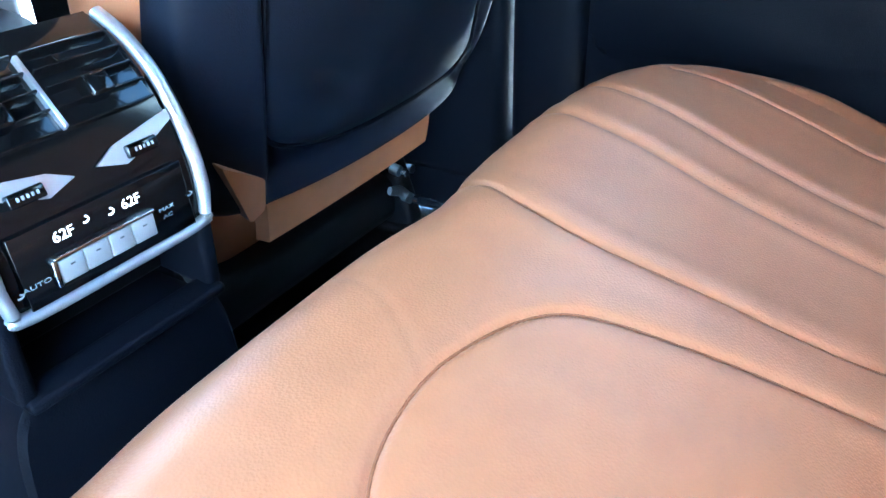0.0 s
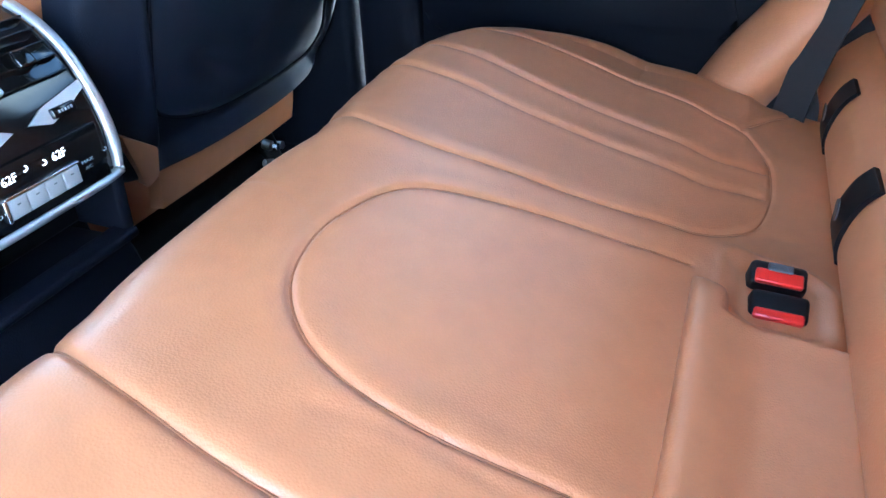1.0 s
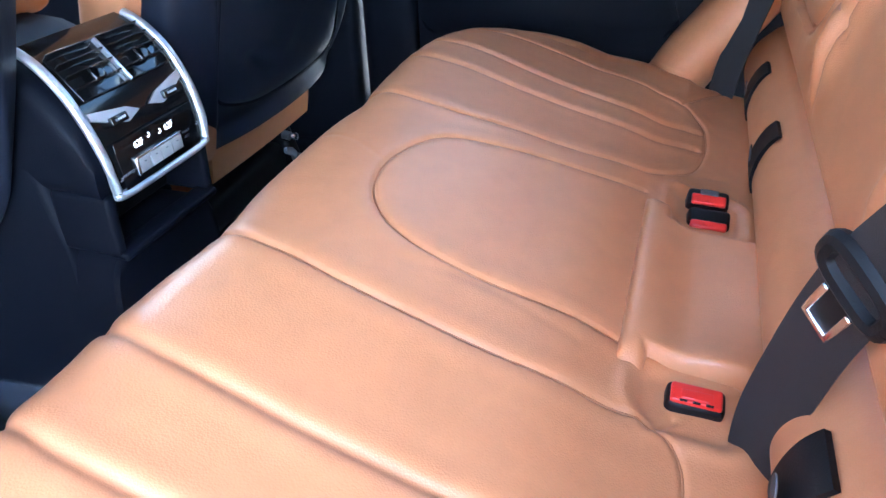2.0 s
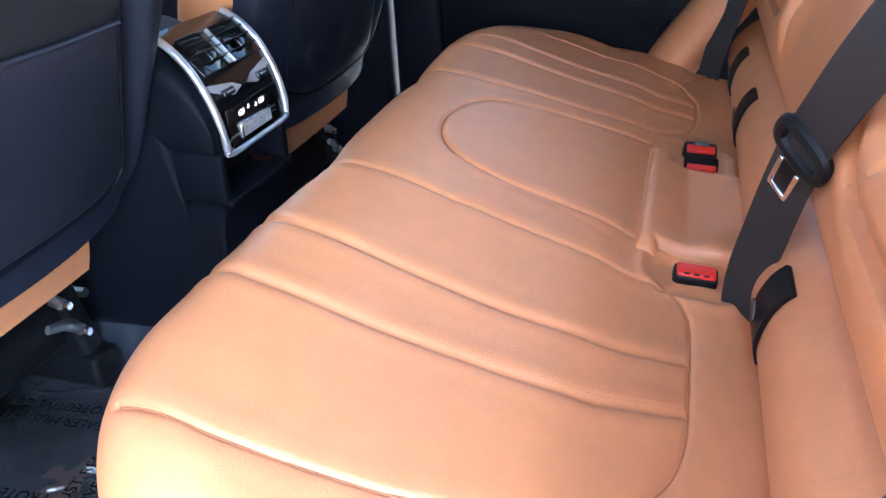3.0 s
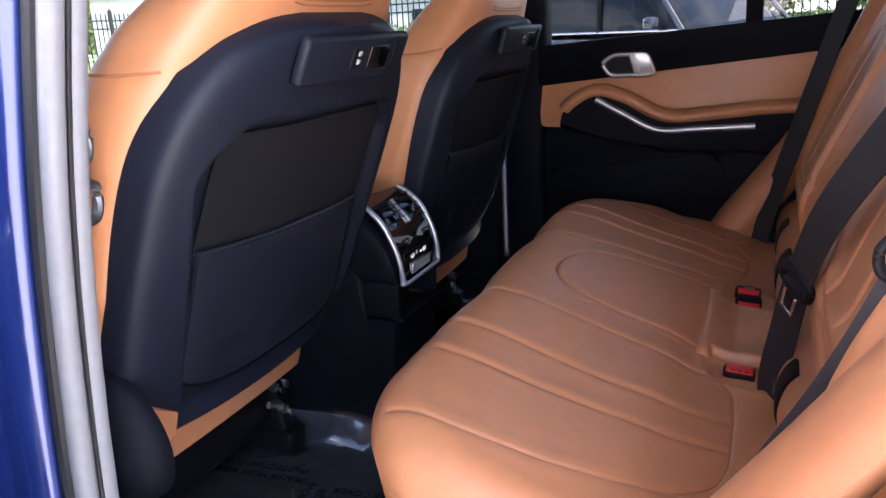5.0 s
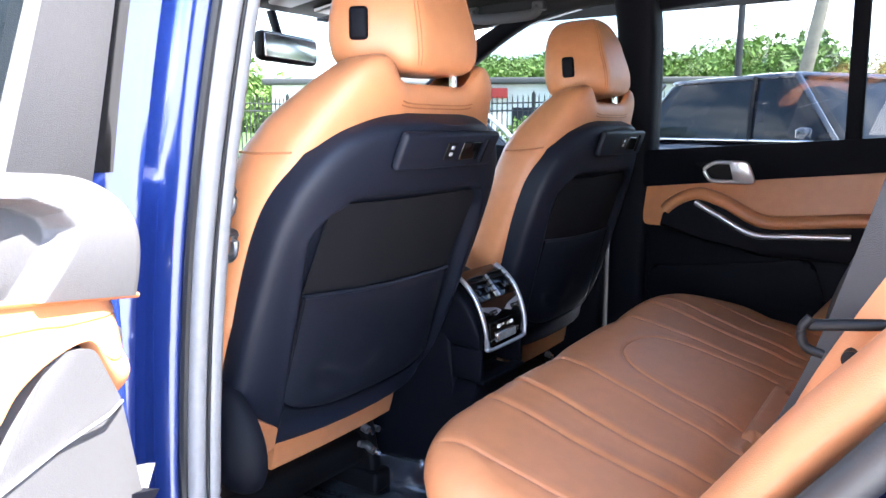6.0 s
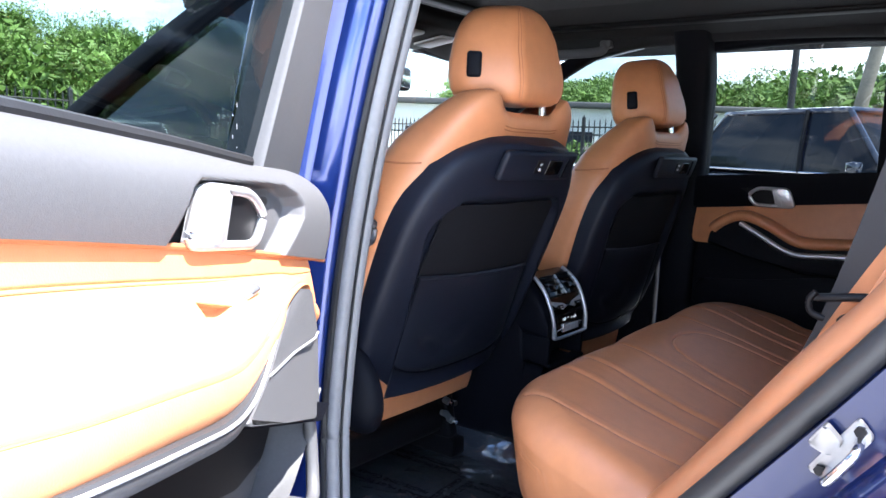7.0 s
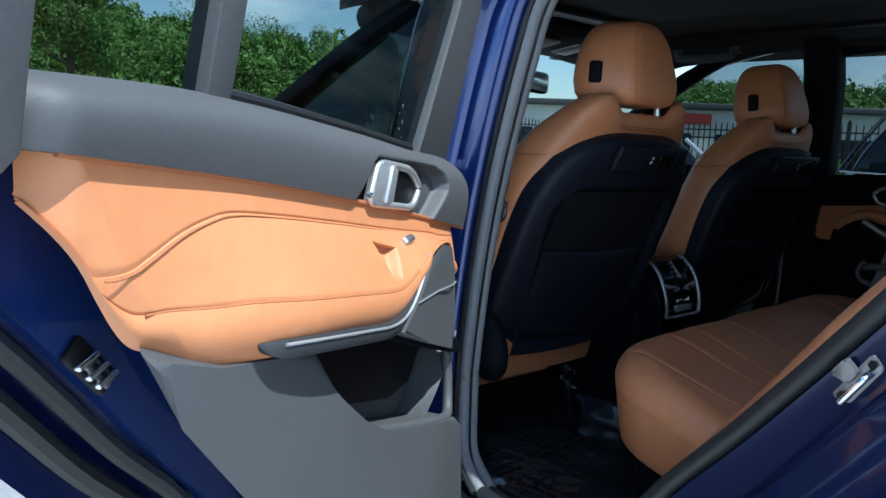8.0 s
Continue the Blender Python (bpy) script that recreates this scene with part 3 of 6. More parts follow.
SEAT_F = np.array([0.0, 0.9096, 0.4154])


def build_front_seat(cx, y0, z0):
    """Seen from behind: dark shell, tan leather body, headrest, seat base. Local axes: x across, s up the back, f forward."""
    base = np.array([cx, y0, z0])

    def P(x, s, f):
        return base + np.array([x, 0, 0]) + SEAT_V * s + SEAT_F * f

    seat = thing("front_seat", (cx, y0 + 0.15, 0.50), "tan leather front seat with dark hard back shell", "car seat", "front seats")
    # leather body
    W = [(0.0, 0.185), (0.05, 0.215), (0.10, 0.240), (0.16, 0.258), (0.25, 0.272), (0.40, 0.268), (0.48, 0.252), (0.54, 0.228), (0.59, 0.200), (0.63, 0.176), (0.655, 0.15), (0.668, 0.11)]
    rings = []
    for s in [*np.linspace(0.0, 0.62, 46), 0.635, 0.648, 0.657, 0.663, 0.667]:
        a = float(rows_of(W, s))
        f0, f1 = 0.022 + 0.02 * max(0, (s - 0.6) / 0.07) ** 2, 0.165 - 0.055 * max(0, (s - 0.5) / 0.17) ** 2
        ring = []
        for w in np.linspace(0, 2 * math.pi, 96, endpoint=False):
            c, q = math.cos(w), math.sin(w)
            x = a * math.copysign(abs(c) ** 0.55, c)
            f = (f0 + f1) / 2 + (f1 - f0) / 2 * math.copysign(abs(q) ** 0.62, q)
            dip = 0.045 * max(0, (s - 0.56) / 0.107) * (1 / (1 + math.exp((abs(x) - 0.100) / 0.009)))
            seam = 0.004 * math.exp(-((s - 0.53 + 0.03 * (abs(x) / 0.27) ** 2 + 0.0) / 0.005) ** 2) * (abs(x) > 0.12)
            notch = 1 / (1 + math.exp((abs(x) - 0.092) / 0.007)) * min(1, max(0, (s - 0.56) / 0.08))
            flat = min(1, max(0, (s - 0.46) / 0.18))
            drop = flat * (0.50 + 0.22 * notch) * max(0, f - 0.03)
            ring.append(P(x * (1 - seam * 2), s - dip - drop, f + seam * (0.5 if q < 0 else 0)))
        rings.append(ring)
    body = part("back_cover", loft(rings), TAN, seat)
    for k in (0.0, 0.006):
        line = [P(x, 0.592 - k + 0.016 * (abs(x) / 0.1) ** 6 * 0.5, 0.0215) for x in np.linspace(-0.088, 0.088, 24)]
        part("seam", tube(line, 0.0011, 6), TAN_DARK, body)
    for s in (-1, 1):
        line = smooth_line([P(s * 0.262, 0.478, 0.120), P(s * 0.2625, 0.492, 0.085), P(s * 0.252, 0.508, 0.052), P(s * 0.246, 0.511, 0.046)], 24)
        part("seam", tube(line, 0.0018, 6), TAN_DARK, body)
    # shell
    H = [(0.032, 0.226), (0.040, 0.240), (0.055, 0.249), (0.12, 0.260), (0.25, 0.267), (0.38, 0.263), (0.45, 0.250), (0.50, 0.226), (0.54, 0.190), (0.56, 0.158), (0.572, 0.118), (0.578, 0.07)]
    rings = []
    n = 260
    HS = smooth_line(H, 200)
    grid = np.linspace(0.032, 0.578, 400)
    wide = np.interp(grid, HS[:, 0], HS[:, 1])
    ker = np.exp(-np.linspace(-2.2, 2.2, 45) ** 2)
    soft = np.convolve(np.pad(wide, 22, mode="edge"), ker / ker.sum(), "valid")
    edge_mix = np.clip((0.575 - grid) / 0.02, 0, 1) * np.clip((grid - 0.045) / 0.03, 0, 1)
    HS = np.stack([grid, soft * edge_mix + wide * (1 - edge_mix)], 1)
    ang = np.linspace(0, 2 * math.pi, n, endpoint=False)
    for s in [0.032, 0.0335, *np.linspace(0.036, 0.55, 112), 0.556, 0.562, 0.567, 0.571, 0.574, 0.576, 0.5775, 0.578]:
        a = float(rows_of(HS, s))
        c, q = np.cos(ang), np.sin(ang)
        x = a * np.sign(c) * np.abs(c) ** 0.72
        f = 0.040 + np.where(q < 0, 0.046, 0.05) * np.sign(q) * np.abs(q) ** 0.42
        # arch-shaped recess above the pocket, with a soft rim
        lean = min(1.0, max(0.0, (0.40 - s) / 0.32))
        rim, mid = 0.204 - 0.055 * max(0, (s - 0.385) / 0.078) ** 2.6, -0.006 + 0.040 * lean
        inside = 1 / (1 + np.exp(np.clip((np.abs(x - mid) - rim) / 0.005, -40, 40)))
        inside *= 1 / (1 + math.exp(min(40, (s - 0.463) / 0.004))) / (1 + math.exp(min(40, (0.045 - s) / 0.006)))
        f = f + np.where(q < 0, 0.024 * inside - 0.003 * np.exp(-((np.abs(x - mid) - rim - 0.010) / 0.008) ** 2) * (0.05 < s < 0.46), 0) - np.where(q < 0, 0.012 * (1 - (x / a) ** 2), 0)
        rings.append([P(xi + 0.022 * lean, s, fi) for xi, fi in zip(x, f)])
    shell = part("back_shell", loft(rings), SHELL, seat, "dark blue-black plastic back shell")
    # soft pocket panel with a crease
    rows = []
    for s in np.linspace(0, 1, 46):
        row = []
        for u in np.linspace(-1, 1, 60):
            le, ri = -0.190 + 0.030 * (1 - s), 0.172 + 0.060 * (1 - s)
            wide = (ri - le) / 2 * (1 - 0.42 * max(0, (0.24 - s) / 0.24) ** 2.8)
            x = (le + ri) / 2 + u * wide + 0.030 * max(0, (0.24 - s) / 0.24) ** 2
            sv = 0.070 + s * 0.231 + 0.004 * u * u - 0.006 * u * s
            f = 0.007 - 0.012 * (1 - (x / 0.265) ** 2) - 0.012 * (1 - u ** 6) * (1 - (2 * s - 1) ** 8)
            f += 0.013 * math.exp(-((x + 0.070 + 0.25 * (s - 0.3)) / 0.028) ** 2 - ((s - 0.33) / 0.10) ** 2)
            f -= 0.005 * math.exp(-((x + 0.015) / 0.035) ** 2 - ((s - 0.42) / 0.12) ** 2)
            row.append(P(x, sv, f))
        rows.append(row)
    pocket = part("pocket", sheet(rows, 0.012, SEAT_F), NAVY_LEATHER, seat, "dark leatherette map pocket")
    edge = [rows[i][0] for i in range(45, -1, -1)] + rows[0][1:] + [rows[i][-1] for i in range(1, 46)]
    part("pocket_piping", tube(np.array(edge) - SEAT_F * 0.002, 0.0028, 8), NAVY, pocket)
    part("pocket_hem", tube(np.array(rows[-1]) - SEAT_F * 0.001, 0.0035, 8), NAVY_LEATHER, pocket)
    rows = [[P(x, s, 0.0115 - 0.012 * (1 - (x / 0.265) ** 2) + 0.001 * math.sin(30 * x)) for x in np.linspace(-0.186, 0.178, 30)] for s in np.linspace(0.275, 0.452, 14)]
    part("net_panel", sheet([[p for p in r] for r in rows], 0.002, SEAT_F), CLOTH, seat, "dark cloth panel above the pocket")
    # socket panel below the shoulder seam
    m = Matrix(((1, 0, 0, 0), (0, SEAT_V[1], -SEAT_F[1], 0), (0, SEAT_V[2], -SEAT_F[2], 0), (0, 0, 0, 1)))

    def L(x, s, f):
        return Matrix.Translation(P(x, s, f)) @ m

    plate = part("socket_panel", rbox((0.246, 0.056, 0.014), 0.006, L(0.002, 0.541, -0.0205)), SHELL, seat, "dark panel with charging sockets")
    part("socket", rbox((0.026, 0.026, 0.004), 0.001, L(-0.006, 0.542, -0.0275)), BLACK, plate)
    for k in (-0.004, 0.006):
        part("socket_port", rbox((0.007, 0.006, 0.003), 0.001, L(-0.006, 0.542 + k, -0.0300)), GREY_INK, plate)
    part("socket", rbox((0.050, 0.030, 0.004), 0.003, L(0.048, 0.541, -0.0275)), PIANO, plate)
    part("socket_rail", rbox((0.007, 0.040, 0.006), 0.002, L(0.086, 0.541, -0.0285)), NAVY, plate)
    # headrest, faceted with soft ridges
    out = [(-0.066, 0.0), (0.066, 0.0), (0.085, 0.012), (0.134, 0.085), (0.132, 0.125), (0.09, 0.145), (-0.09, 0.145), (-0.132, 0.125), (-0.134, 0.085), (-0.085, 0.012)]
    ol = np.array(round_outline(out, 0.016, 7))
    cen = np.array([0.0, 0.075])
    rings = []
    for h, k in [(0.0, 0.60), (0.002, 0.76), (0.008, 0.88), (0.022, 0.955), (0.045, 0.985), (0.07, 0.96), (0.095, 0.905), (0.118, 0.83), (0.138, 0.735), (0.154, 0.62), (0.165, 0.49), (0.172, 0.34), (0.175, 0.16)]:
        rings.append([(cx - 0.004 + cen[0] + (p[0] - cen[0]) * k, 0.322 + y0 - 0.577 + cen[1] + (p[1] - cen[1]) * (k if h < 0.1 else 0.3 + 0.7 * k) + 0.10 * max(0, h - 0.03), 1.313 + z0 - 0.722 + h) for p in ol])
    hr = part("headrest", loft(rings), TAN, seat)
    for sx in (-1, 1):
        for off in (0.0, 0.007):
            k = int(np.argmin(np.hypot(ol[:, 0] - sx * (0.074 + off), ol[:, 1] - 0.35 * off)))
            part("seam", tube(smooth_line([np.array(r[k]) for r in rings[2:11]], 40), 0.0008, 6), TAN_DARK, hr)
    d = np.array([-0.034, 0.065, 0]) / np.hypot(0.034, 0.065)
    nrm = np.array([-d[1], d[0], 0])
    side = np.array([cx - 0.126, y0 - 0.182, z0 + 0.653])
    mm = Matrix(((d[0], 0, nrm[0], side[0]), (d[1], 0, nrm[1], side[1]), (0, 1, 0, side[2]), (0, 0, 0, 1)))
    part("headrest_button", rbox((0.026, 0.044, 0.012), 0.006, mm @ pose(0.0, 0, 0.002, 0, 0, 0)), NAVY, hr, "small dark release button")
    for k in (-0.074, 0.074):
        part("headrest_post", tube([(cx - 0.012 + k, y0 - 0.212, z0 + 0.52), (cx - 0.012 + k, y0 - 0.208, z0 + 0.64)], 0.0062, 12), CHROME, seat, "chrome headrest post")
        part("post_collar", tube([(cx - 0.012 + k, y0 - 0.212, z0 + 0.545), (cx - 0.012 + k, y0 - 0.212, z0 + 0.574)], 0.010, 14), BLACK, seat)
    # cushion seen below the shell
    rows = []
    for t in np.linspace(0, 1, 14):
        rows.append([(cx + x * (1 - 0.03 * t), y0 + 0.010 + 0.014 * t ** 2 + 0.006 * (x / 0.2) ** 2, z0 + 0.045 - 0.084 * t) for x in np.linspace(-0.122, 0.206, 30)])
    part("cushion_rear", sheet(rows, 0.02, (0, 1, 0)), TAN, seat, "tan leather rear edge of the seat cushion")
    part("cushion", rbox((0.34, 0.48, 0.13), 0.045, pose(cx + 0.03, y0 + 0.36, z0 - 0.03, 6)), TAN, seat)
    part("seat_pan", rbox((0.44, 0.46, 0.07), 0.02, pose(cx, y0 + 0.32, z0 - 0.115, 4)), BLACK, seat, "black seat pan")
    # leather tip peeping out beside the hinge cover
    part("piping", prism(round_outline([(-0.172, 0.022), (-0.153, 0.030), (-0.160, 0.072), (-0.220, 0.112)], 0.006), -0.004, 0.012, lambda a, b, h: P(a, b, h - 0.004), 0.004), TAN, seat)
    # rails, brackets and the height lever with its bolts
    for s in (-1, 1):
        x = cx + s * 0.205
        part("seat_rail", rbox((0.052, 0.56, 0.045), 0.008, pose(x, y0 + 0.33, 0.528)), BLACK, seat, "black steel seat rail")
        part("rail_bracket", rbox((0.034, 0.11, 0.13), 0.01, pose(x, y0 + 0.13, 0.60, -12)), BLACK, seat)
    x = cx + 0.175
    lv = part("lever", tube([(x - 0.045, y0 + 0.050, 0.634), (x - 0.01, y0 + 0.060, 0.618), (x + 0.012, y0 + 0.068, 0.600)], [0.006, 0.008, 0.009], 10, flat=0.6, up=(0, 1, 0)), STEEL, seat, "bare steel height lever")
    for bx, bz in ((x + 0.012, 0.600), (x - 0.006, 0.650)):
        part("bolt", tube([(bx, y0 + 0.072, bz), (bx, y0 + 0.058, bz - 0.004)], 0.008, 12), STEEL, lv)
        part("bolt_head", tube([(bx, y0 + 0.054, bz - 0.004), (bx, y0 + 0.046, bz - 0.005)], 0.0055, 6), CHROME, lv)
    part("rail_bolt", tube([(cx + 0.235, y0 + 0.12, 0.62), (cx + 0.235, y0 + 0.085, 0.62)], 0.007, 8), STEEL, seat)
    return seat


def hinge_cover(seat, x, side, y0, z0, tall):
    rings = []
    for t in np.linspace(0, 1, 12):
        k = math.sqrt(max(0.02, 1 - t ** 2.2))
        rings.append([(x + side * 0.046 * t, y0 - 0.030 + 0.068 * k * math.cos(w) + 0.02 * math.sin(w), z0 + 0.070 + tall * k * math.sin(w)) for w in np.linspace(0, 2 * math.pi, 36, endpoint=False)])
    part("hinge_cover", loft(rings), NAVY, seat, "dark rounded hinge cover")


driver_seat = build_front_seat(-0.363, 0.577, 0.722)
other_seat = copy_thing(driver_seat, pose(0.382, 0.679, 0.462, -5.6))
WORLD_OF[other_seat] = pose(0.382, 0.679, 0.462, -5.6)
hinge_cover(driver_seat, -0.604, -1, 0.577, 0.730, 0.082)
# white bar along the far seat's edge, standing in for light through the gap
strip = []
for q in np.linspace(0.0, 1.0, 40):
    sv = 0.06 + 0.50 * q
    p = np.array([0.382, 0.552, 0.697]) + np.array([0, -0.324, 0.946]) * sv + np.array([0, 0.946, 0.324]) * (0.055 + 0.02 * math.sin(3 * q))
    strip.append((p[0] + 0.256 + 0.020 * math.sin(2.6 * q + 0.3), p[1], p[2]))
part("edge_guard", tube(strip, np.linspace(0.005, 0.015, 40), 8), STUCCO, other_seat, "pale strip standing in for light beside the seat edge")
tagged(other_seat, "tan leather front seat on the far side, dark back shell")

# ---- cabin: floor, tunnel, roof, pillars ----
def floor_height(x, y):
    z = 0.500 + 0.001 * np.sin(9 * x + 4 * y) + 0.02 * np.clip((y - 0.75) / 0.3, 0, 1)
    return z + 0.10 * np.exp(-((x - 0.02) / 0.12) ** 4)


gx, gy = np.meshgrid(np.linspace(-0.76, 0.76, 90), np.linspace(-0.30, 1.85, 110))
single("floor", sheet(np.stack([gx, gy, floor_height(gx, gy)], -1), 0.06), CARPET, "dark carpeted car floor with centre tunnel", "floor", "structure")


def film_sheet(x0, x1, y0, y1, seed, label):
    """Loose clear film on the carpet, wrinkled, with printed lines."""
    nx, ny = 230, 230
    X, Y = np.meshgrid(np.linspace(x0, x1, nx), np.linspace(y0, y1, ny))
    Z = floor_height(X, Y) + 0.006
    for i in range(ny):
        for j in range(nx):
            v = Vector((X[i, j] * 9, Y[i, j] * 9, seed))
            r = noise.noise(v) * 0.0030 + noise.noise(v * 3.1) * 0.0018
            r += 0.010 * max(0, 0.22 - abs(noise.noise(Vector((X[i, j] * 5 + 3, Y[i, j] * 4, seed + 5)))))
            r += 0.0042 * max(0, 0.16 - abs(noise.noise(Vector((X[i, j] * 26 + 9, Y[i, j] * 17, seed + 11))))) / 0.16 * max(0, noise.noise(v * 0.6 + Vector((4, 1, 0))) + 0.25)
            e = min(i, j, ny - 1 - i, nx - 1 - j) / 12
            Z[i, j] += max(-0.005, r) + (0.004 if e < 1 else 0)
    film = thing("floor_film", ((x0 + x1) / 2, (y0 + y1) / 2, 0.5), label, "plastic film", "floor films")
    ob = part("film", sheet(np.stack([X, Y, Z], -1)), FILM, film)
    ob.visible_shadow = False
    return film


film = film_sheet(-0.72, -0.06, 0.14, 1.02, 2.0, "crinkled clear protective film with black print on carpet")
film_sheet(0.12, 0.68, 0.14, 1.02, 7.0, "crinkled clear protective film on the far carpet")
WORDS = ("DEALER MUST REMOVE", "PROTECTIVE COVER")
for bx, by, rz in ((-0.36, 0.530, 4), (-0.62, 0.505, 4), (-0.262, 0.655, 94), (-0.28, 0.40, 94), (-0.405, 0.64, 94), (-0.430, 0.375, 94), (-0.58, 0.36, 93), (-0.31, 0.79, 5), (-0.56, 0.77, 5), (-0.58, 0.64, 93)):
    for k, words in enumerate(WORDS):
        m = Matrix.Translation((bx, by, float(floor_height(bx, by)) + 0.0160)) @ pose(0, 0, 0, 0, 0, rz) @ pose(0, -0.026 * k, 0)
        lettering("print", words, 0.0205, m, DARK_INK, film)

# roof lining with a cross beam and a glass roof blind
gx, gy = np.meshgrid(np.linspace(-0.70, 0.70, 40), np.linspace(-1.25, 1.0, 60))
roof = 1.615 - 0.085 * (np.abs(gx) / 0.70) ** 3.0 - 0.06 * np.clip((gy - 0.7) / 0.65, 0, 1) ** 2
single("ceiling", sheet(np.stack([gx, gy, roof], -1), 0.05, (0, 0, 1)), HEADLINER, "dark cloth roof lining", "ceiling", "structure")
beam = thing("sunroof_frame", (0, 0.30, 1.60), "dark sunroof frame in the roof lining", "sunroof", kind="structure")
for y in (-0.42, 0.88):
    part("frame_bar", rbox((0.96, 0.05, 0.018), 0.008, pose(0, y, 1.604)), BLACK, beam)
for x in (-0.47, 0.47):
    part("frame_bar", rbox((0.05, 1.34, 0.018), 0.008, pose(x, 0.23, 1.590, 0, 0, 0)), BLACK, beam)
part("blind", rbox((0.90, 1.26, 0.006), 0.002, pose(0, 0.23, 1.612)), HEADLINER, beam)
single("roof_panel", rbox((1.44, 2.28, 0.03), 0.012, pose(0, -0.14, 1.685)), BLUE, "blue painted car roof panel", "roof", "structure")

# grab handles
x = 0.565
for y in (0.765, -0.18):
    gh = thing("grab_handle", (x, y, 1.54), "grey folding grab handle on dark lining", "grab handle", "grab handles")
    line = smooth_line([(x, y - 0.10, 1.548), (x - 0.012, y - 0.085, 1.530), (x - 0.014, y, 1.526), (x - 0.012, y + 0.085, 1.530), (x, y + 0.10, 1.548)], 30)
    part("grip", tube(line, 0.010, 10, flat=1.4), GREY, gh)
    for k in (-0.10, 0.10):
        part("mount", rbox((0.03, 0.035, 0.022), 0.006, pose(x + 0.005, y + k, 1.552)), GREY, gh)

# pillars of the far side and front, closed body below the belt
def pillar(name, line, wx, wy, mat, label):
    L = smooth_line(line, 24)
    rings = [[(p[0] + wx * math.copysign(abs(math.cos(a)) ** 0.5, math.cos(a)), p[1] + wy * math.copysign(abs(math.sin(a)) ** 0.5, math.sin(a)), p[2]) for a in np.linspace(0, 2 * math.pi, 24, endpoint=False)] for p in L]
    return single(name, loft(rings), mat, label, "pillar", "structure")


pillar("pillar_b_far", [(0.705, 0.44, 0.50), (0.700, 0.44, 0.90), (0.680, 0.425, 1.20), (0.635, 0.41, 1.45), (0.585, 0.41, 1.585)], 0.045, 0.052, NAVY, "dark trim of the far centre pillar")
pillar("pillar_c_far", [(0.66, -0.46, 0.55), (0.66, -0.46, 1.15), (0.63, -0.43, 1.35), (0.57, -0.36, 1.60)], 0.06, 0.10, NAVY, "dark trim of the far rear pillar")
pillar("pillar_a_far", [(0.80, 1.62, 1.02), (0.745, 1.30, 1.235), (0.695, 1.02, 1.40), (0.655, 0.82, 1.505), (0.62, 0.62, 1.57)], 0.022, 0.05, NAVY, "dark windscreen pillar trim")
pillar("pillar_a_near", [(-0.80, 1.62, 1.02), (-0.745, 1.30, 1.235), (-0.695, 1.02, 1.40), (-0.655, 0.82, 1.505), (-0.62, 0.62, 1.57)], 0.022, 0.05, NAVY, "dark windscreen pillar trim")
single("roof_rail_far", tube(smooth_line([(0.57, 1.05, 1.50), (0.60, 0.80, 1.555), (0.605, 0.42, 1.582), (0.605, 0.0, 1.578), (0.60, -0.40, 1.55)], 30), 0.035, 12), HEADLINER, "dark lining along the far roof edge", "roof lining", "structure")
single("roof_rail_near", tube(smooth_line([(-0.57, 1.05, 1.52), (-0.66, 0.70, 1.565), (-0.70, 0.25, 1.575), (-0.70, -0.3, 1.56), (-0.66, -0.8, 1.52)], 30), 0.04, 12), HEADLINER, "dark lining along the near roof edge", "roof lining", "structure")
single("sill_far", rbox((0.10, 2.2, 0.17), 0.02, pose(0.735, 0.72, 0.545)), NAVY, "dark sill trim under the far doors", "sill", "structure")
single("dashboard", rbox((1.44, 0.40, 0.34), 0.09, pose(0, 1.52, 0.95, -8)), NAVY, "dark dashboard below the windscreen", "dashboard", "structure")
single("firewall", rbox((1.50, 0.06, 0.75), 0.02, pose(0, 1.80, 0.75)), NAVY, "dark bulkhead under the dashboard", "wall", "structure")
single("wall_rear", rbox((1.36, 0.05, 0.95), 0.02, pose(0, -1.18, 1.05)), NAVY, "dark trim closing the luggage space", "wall", "structure")
single("luggage_floor", rbox((1.36, 0.72, 0.04), 0.01, pose(0, -0.82, 0.80)), CARPET, "dark carpeted luggage floor", "floor", "structure")
ws = sheet([[(-0.74, 1.66, 0.98), (0.74, 1.66, 0.98)], [(-0.56, 0.98, 1.555), (0.56, 0.98, 1.555)]])
pane = single("windscreen", ws, CLEAR, "clear windscreen", "window", "structure")

# unseen panels, added to stop light entering at the rear quarters
single("quarter_wall_far", rbox((0.05, 0.70, 1.10), 0.02, pose(0.695, -0.86, 1.06)), NAVY, "unseen dark panel keeping light out at the far rear quarter", "wall", "structure")
single("quarter_wall_near", rbox((0.05, 0.72, 0.30), 0.02, pose(-0.70, -0.86, 1.46)), NAVY, "unseen dark panel keeping light out at the near rear quarter", "wall", "structure")

# inside mirror and roof console
mir = thing("inside_mirror", (0.04, 1.06, 1.42), "dark inside rear-view mirror at the windscreen", "mirror")
part("mirror_body", rbox((0.235, 0.035, 0.068), 0.016, pose(0.04, 1.06, 1.420, 0, 0, 12)), BLACK, mir)
part("mirror_glass", rbox((0.215, 0.004, 0.052), 0.002, pose(0.036, 1.041, 1.420, 0, 0, 12)), CHROME, mir)
part("stalk", tube([(0.04, 1.08, 1.43), (0.03, 1.10, 1.51)], 0.011, 10), BLACK, mir)
con = thing("roof_console", (0.0, 0.93, 1.54), "dark roof console with grey lamp covers", "roof console")
part("housing", rbox((0.25, 0.22, 0.05), 0.02, pose(0, 0.93, 1.535, -9)), BLACK, con)
for x in (-0.07, 0.07):
    part("lamp_cover", rbox((0.07, 0.10, 0.012), 0.005, pose(x, 0.92, 1.510, -9)), SATIN, con)
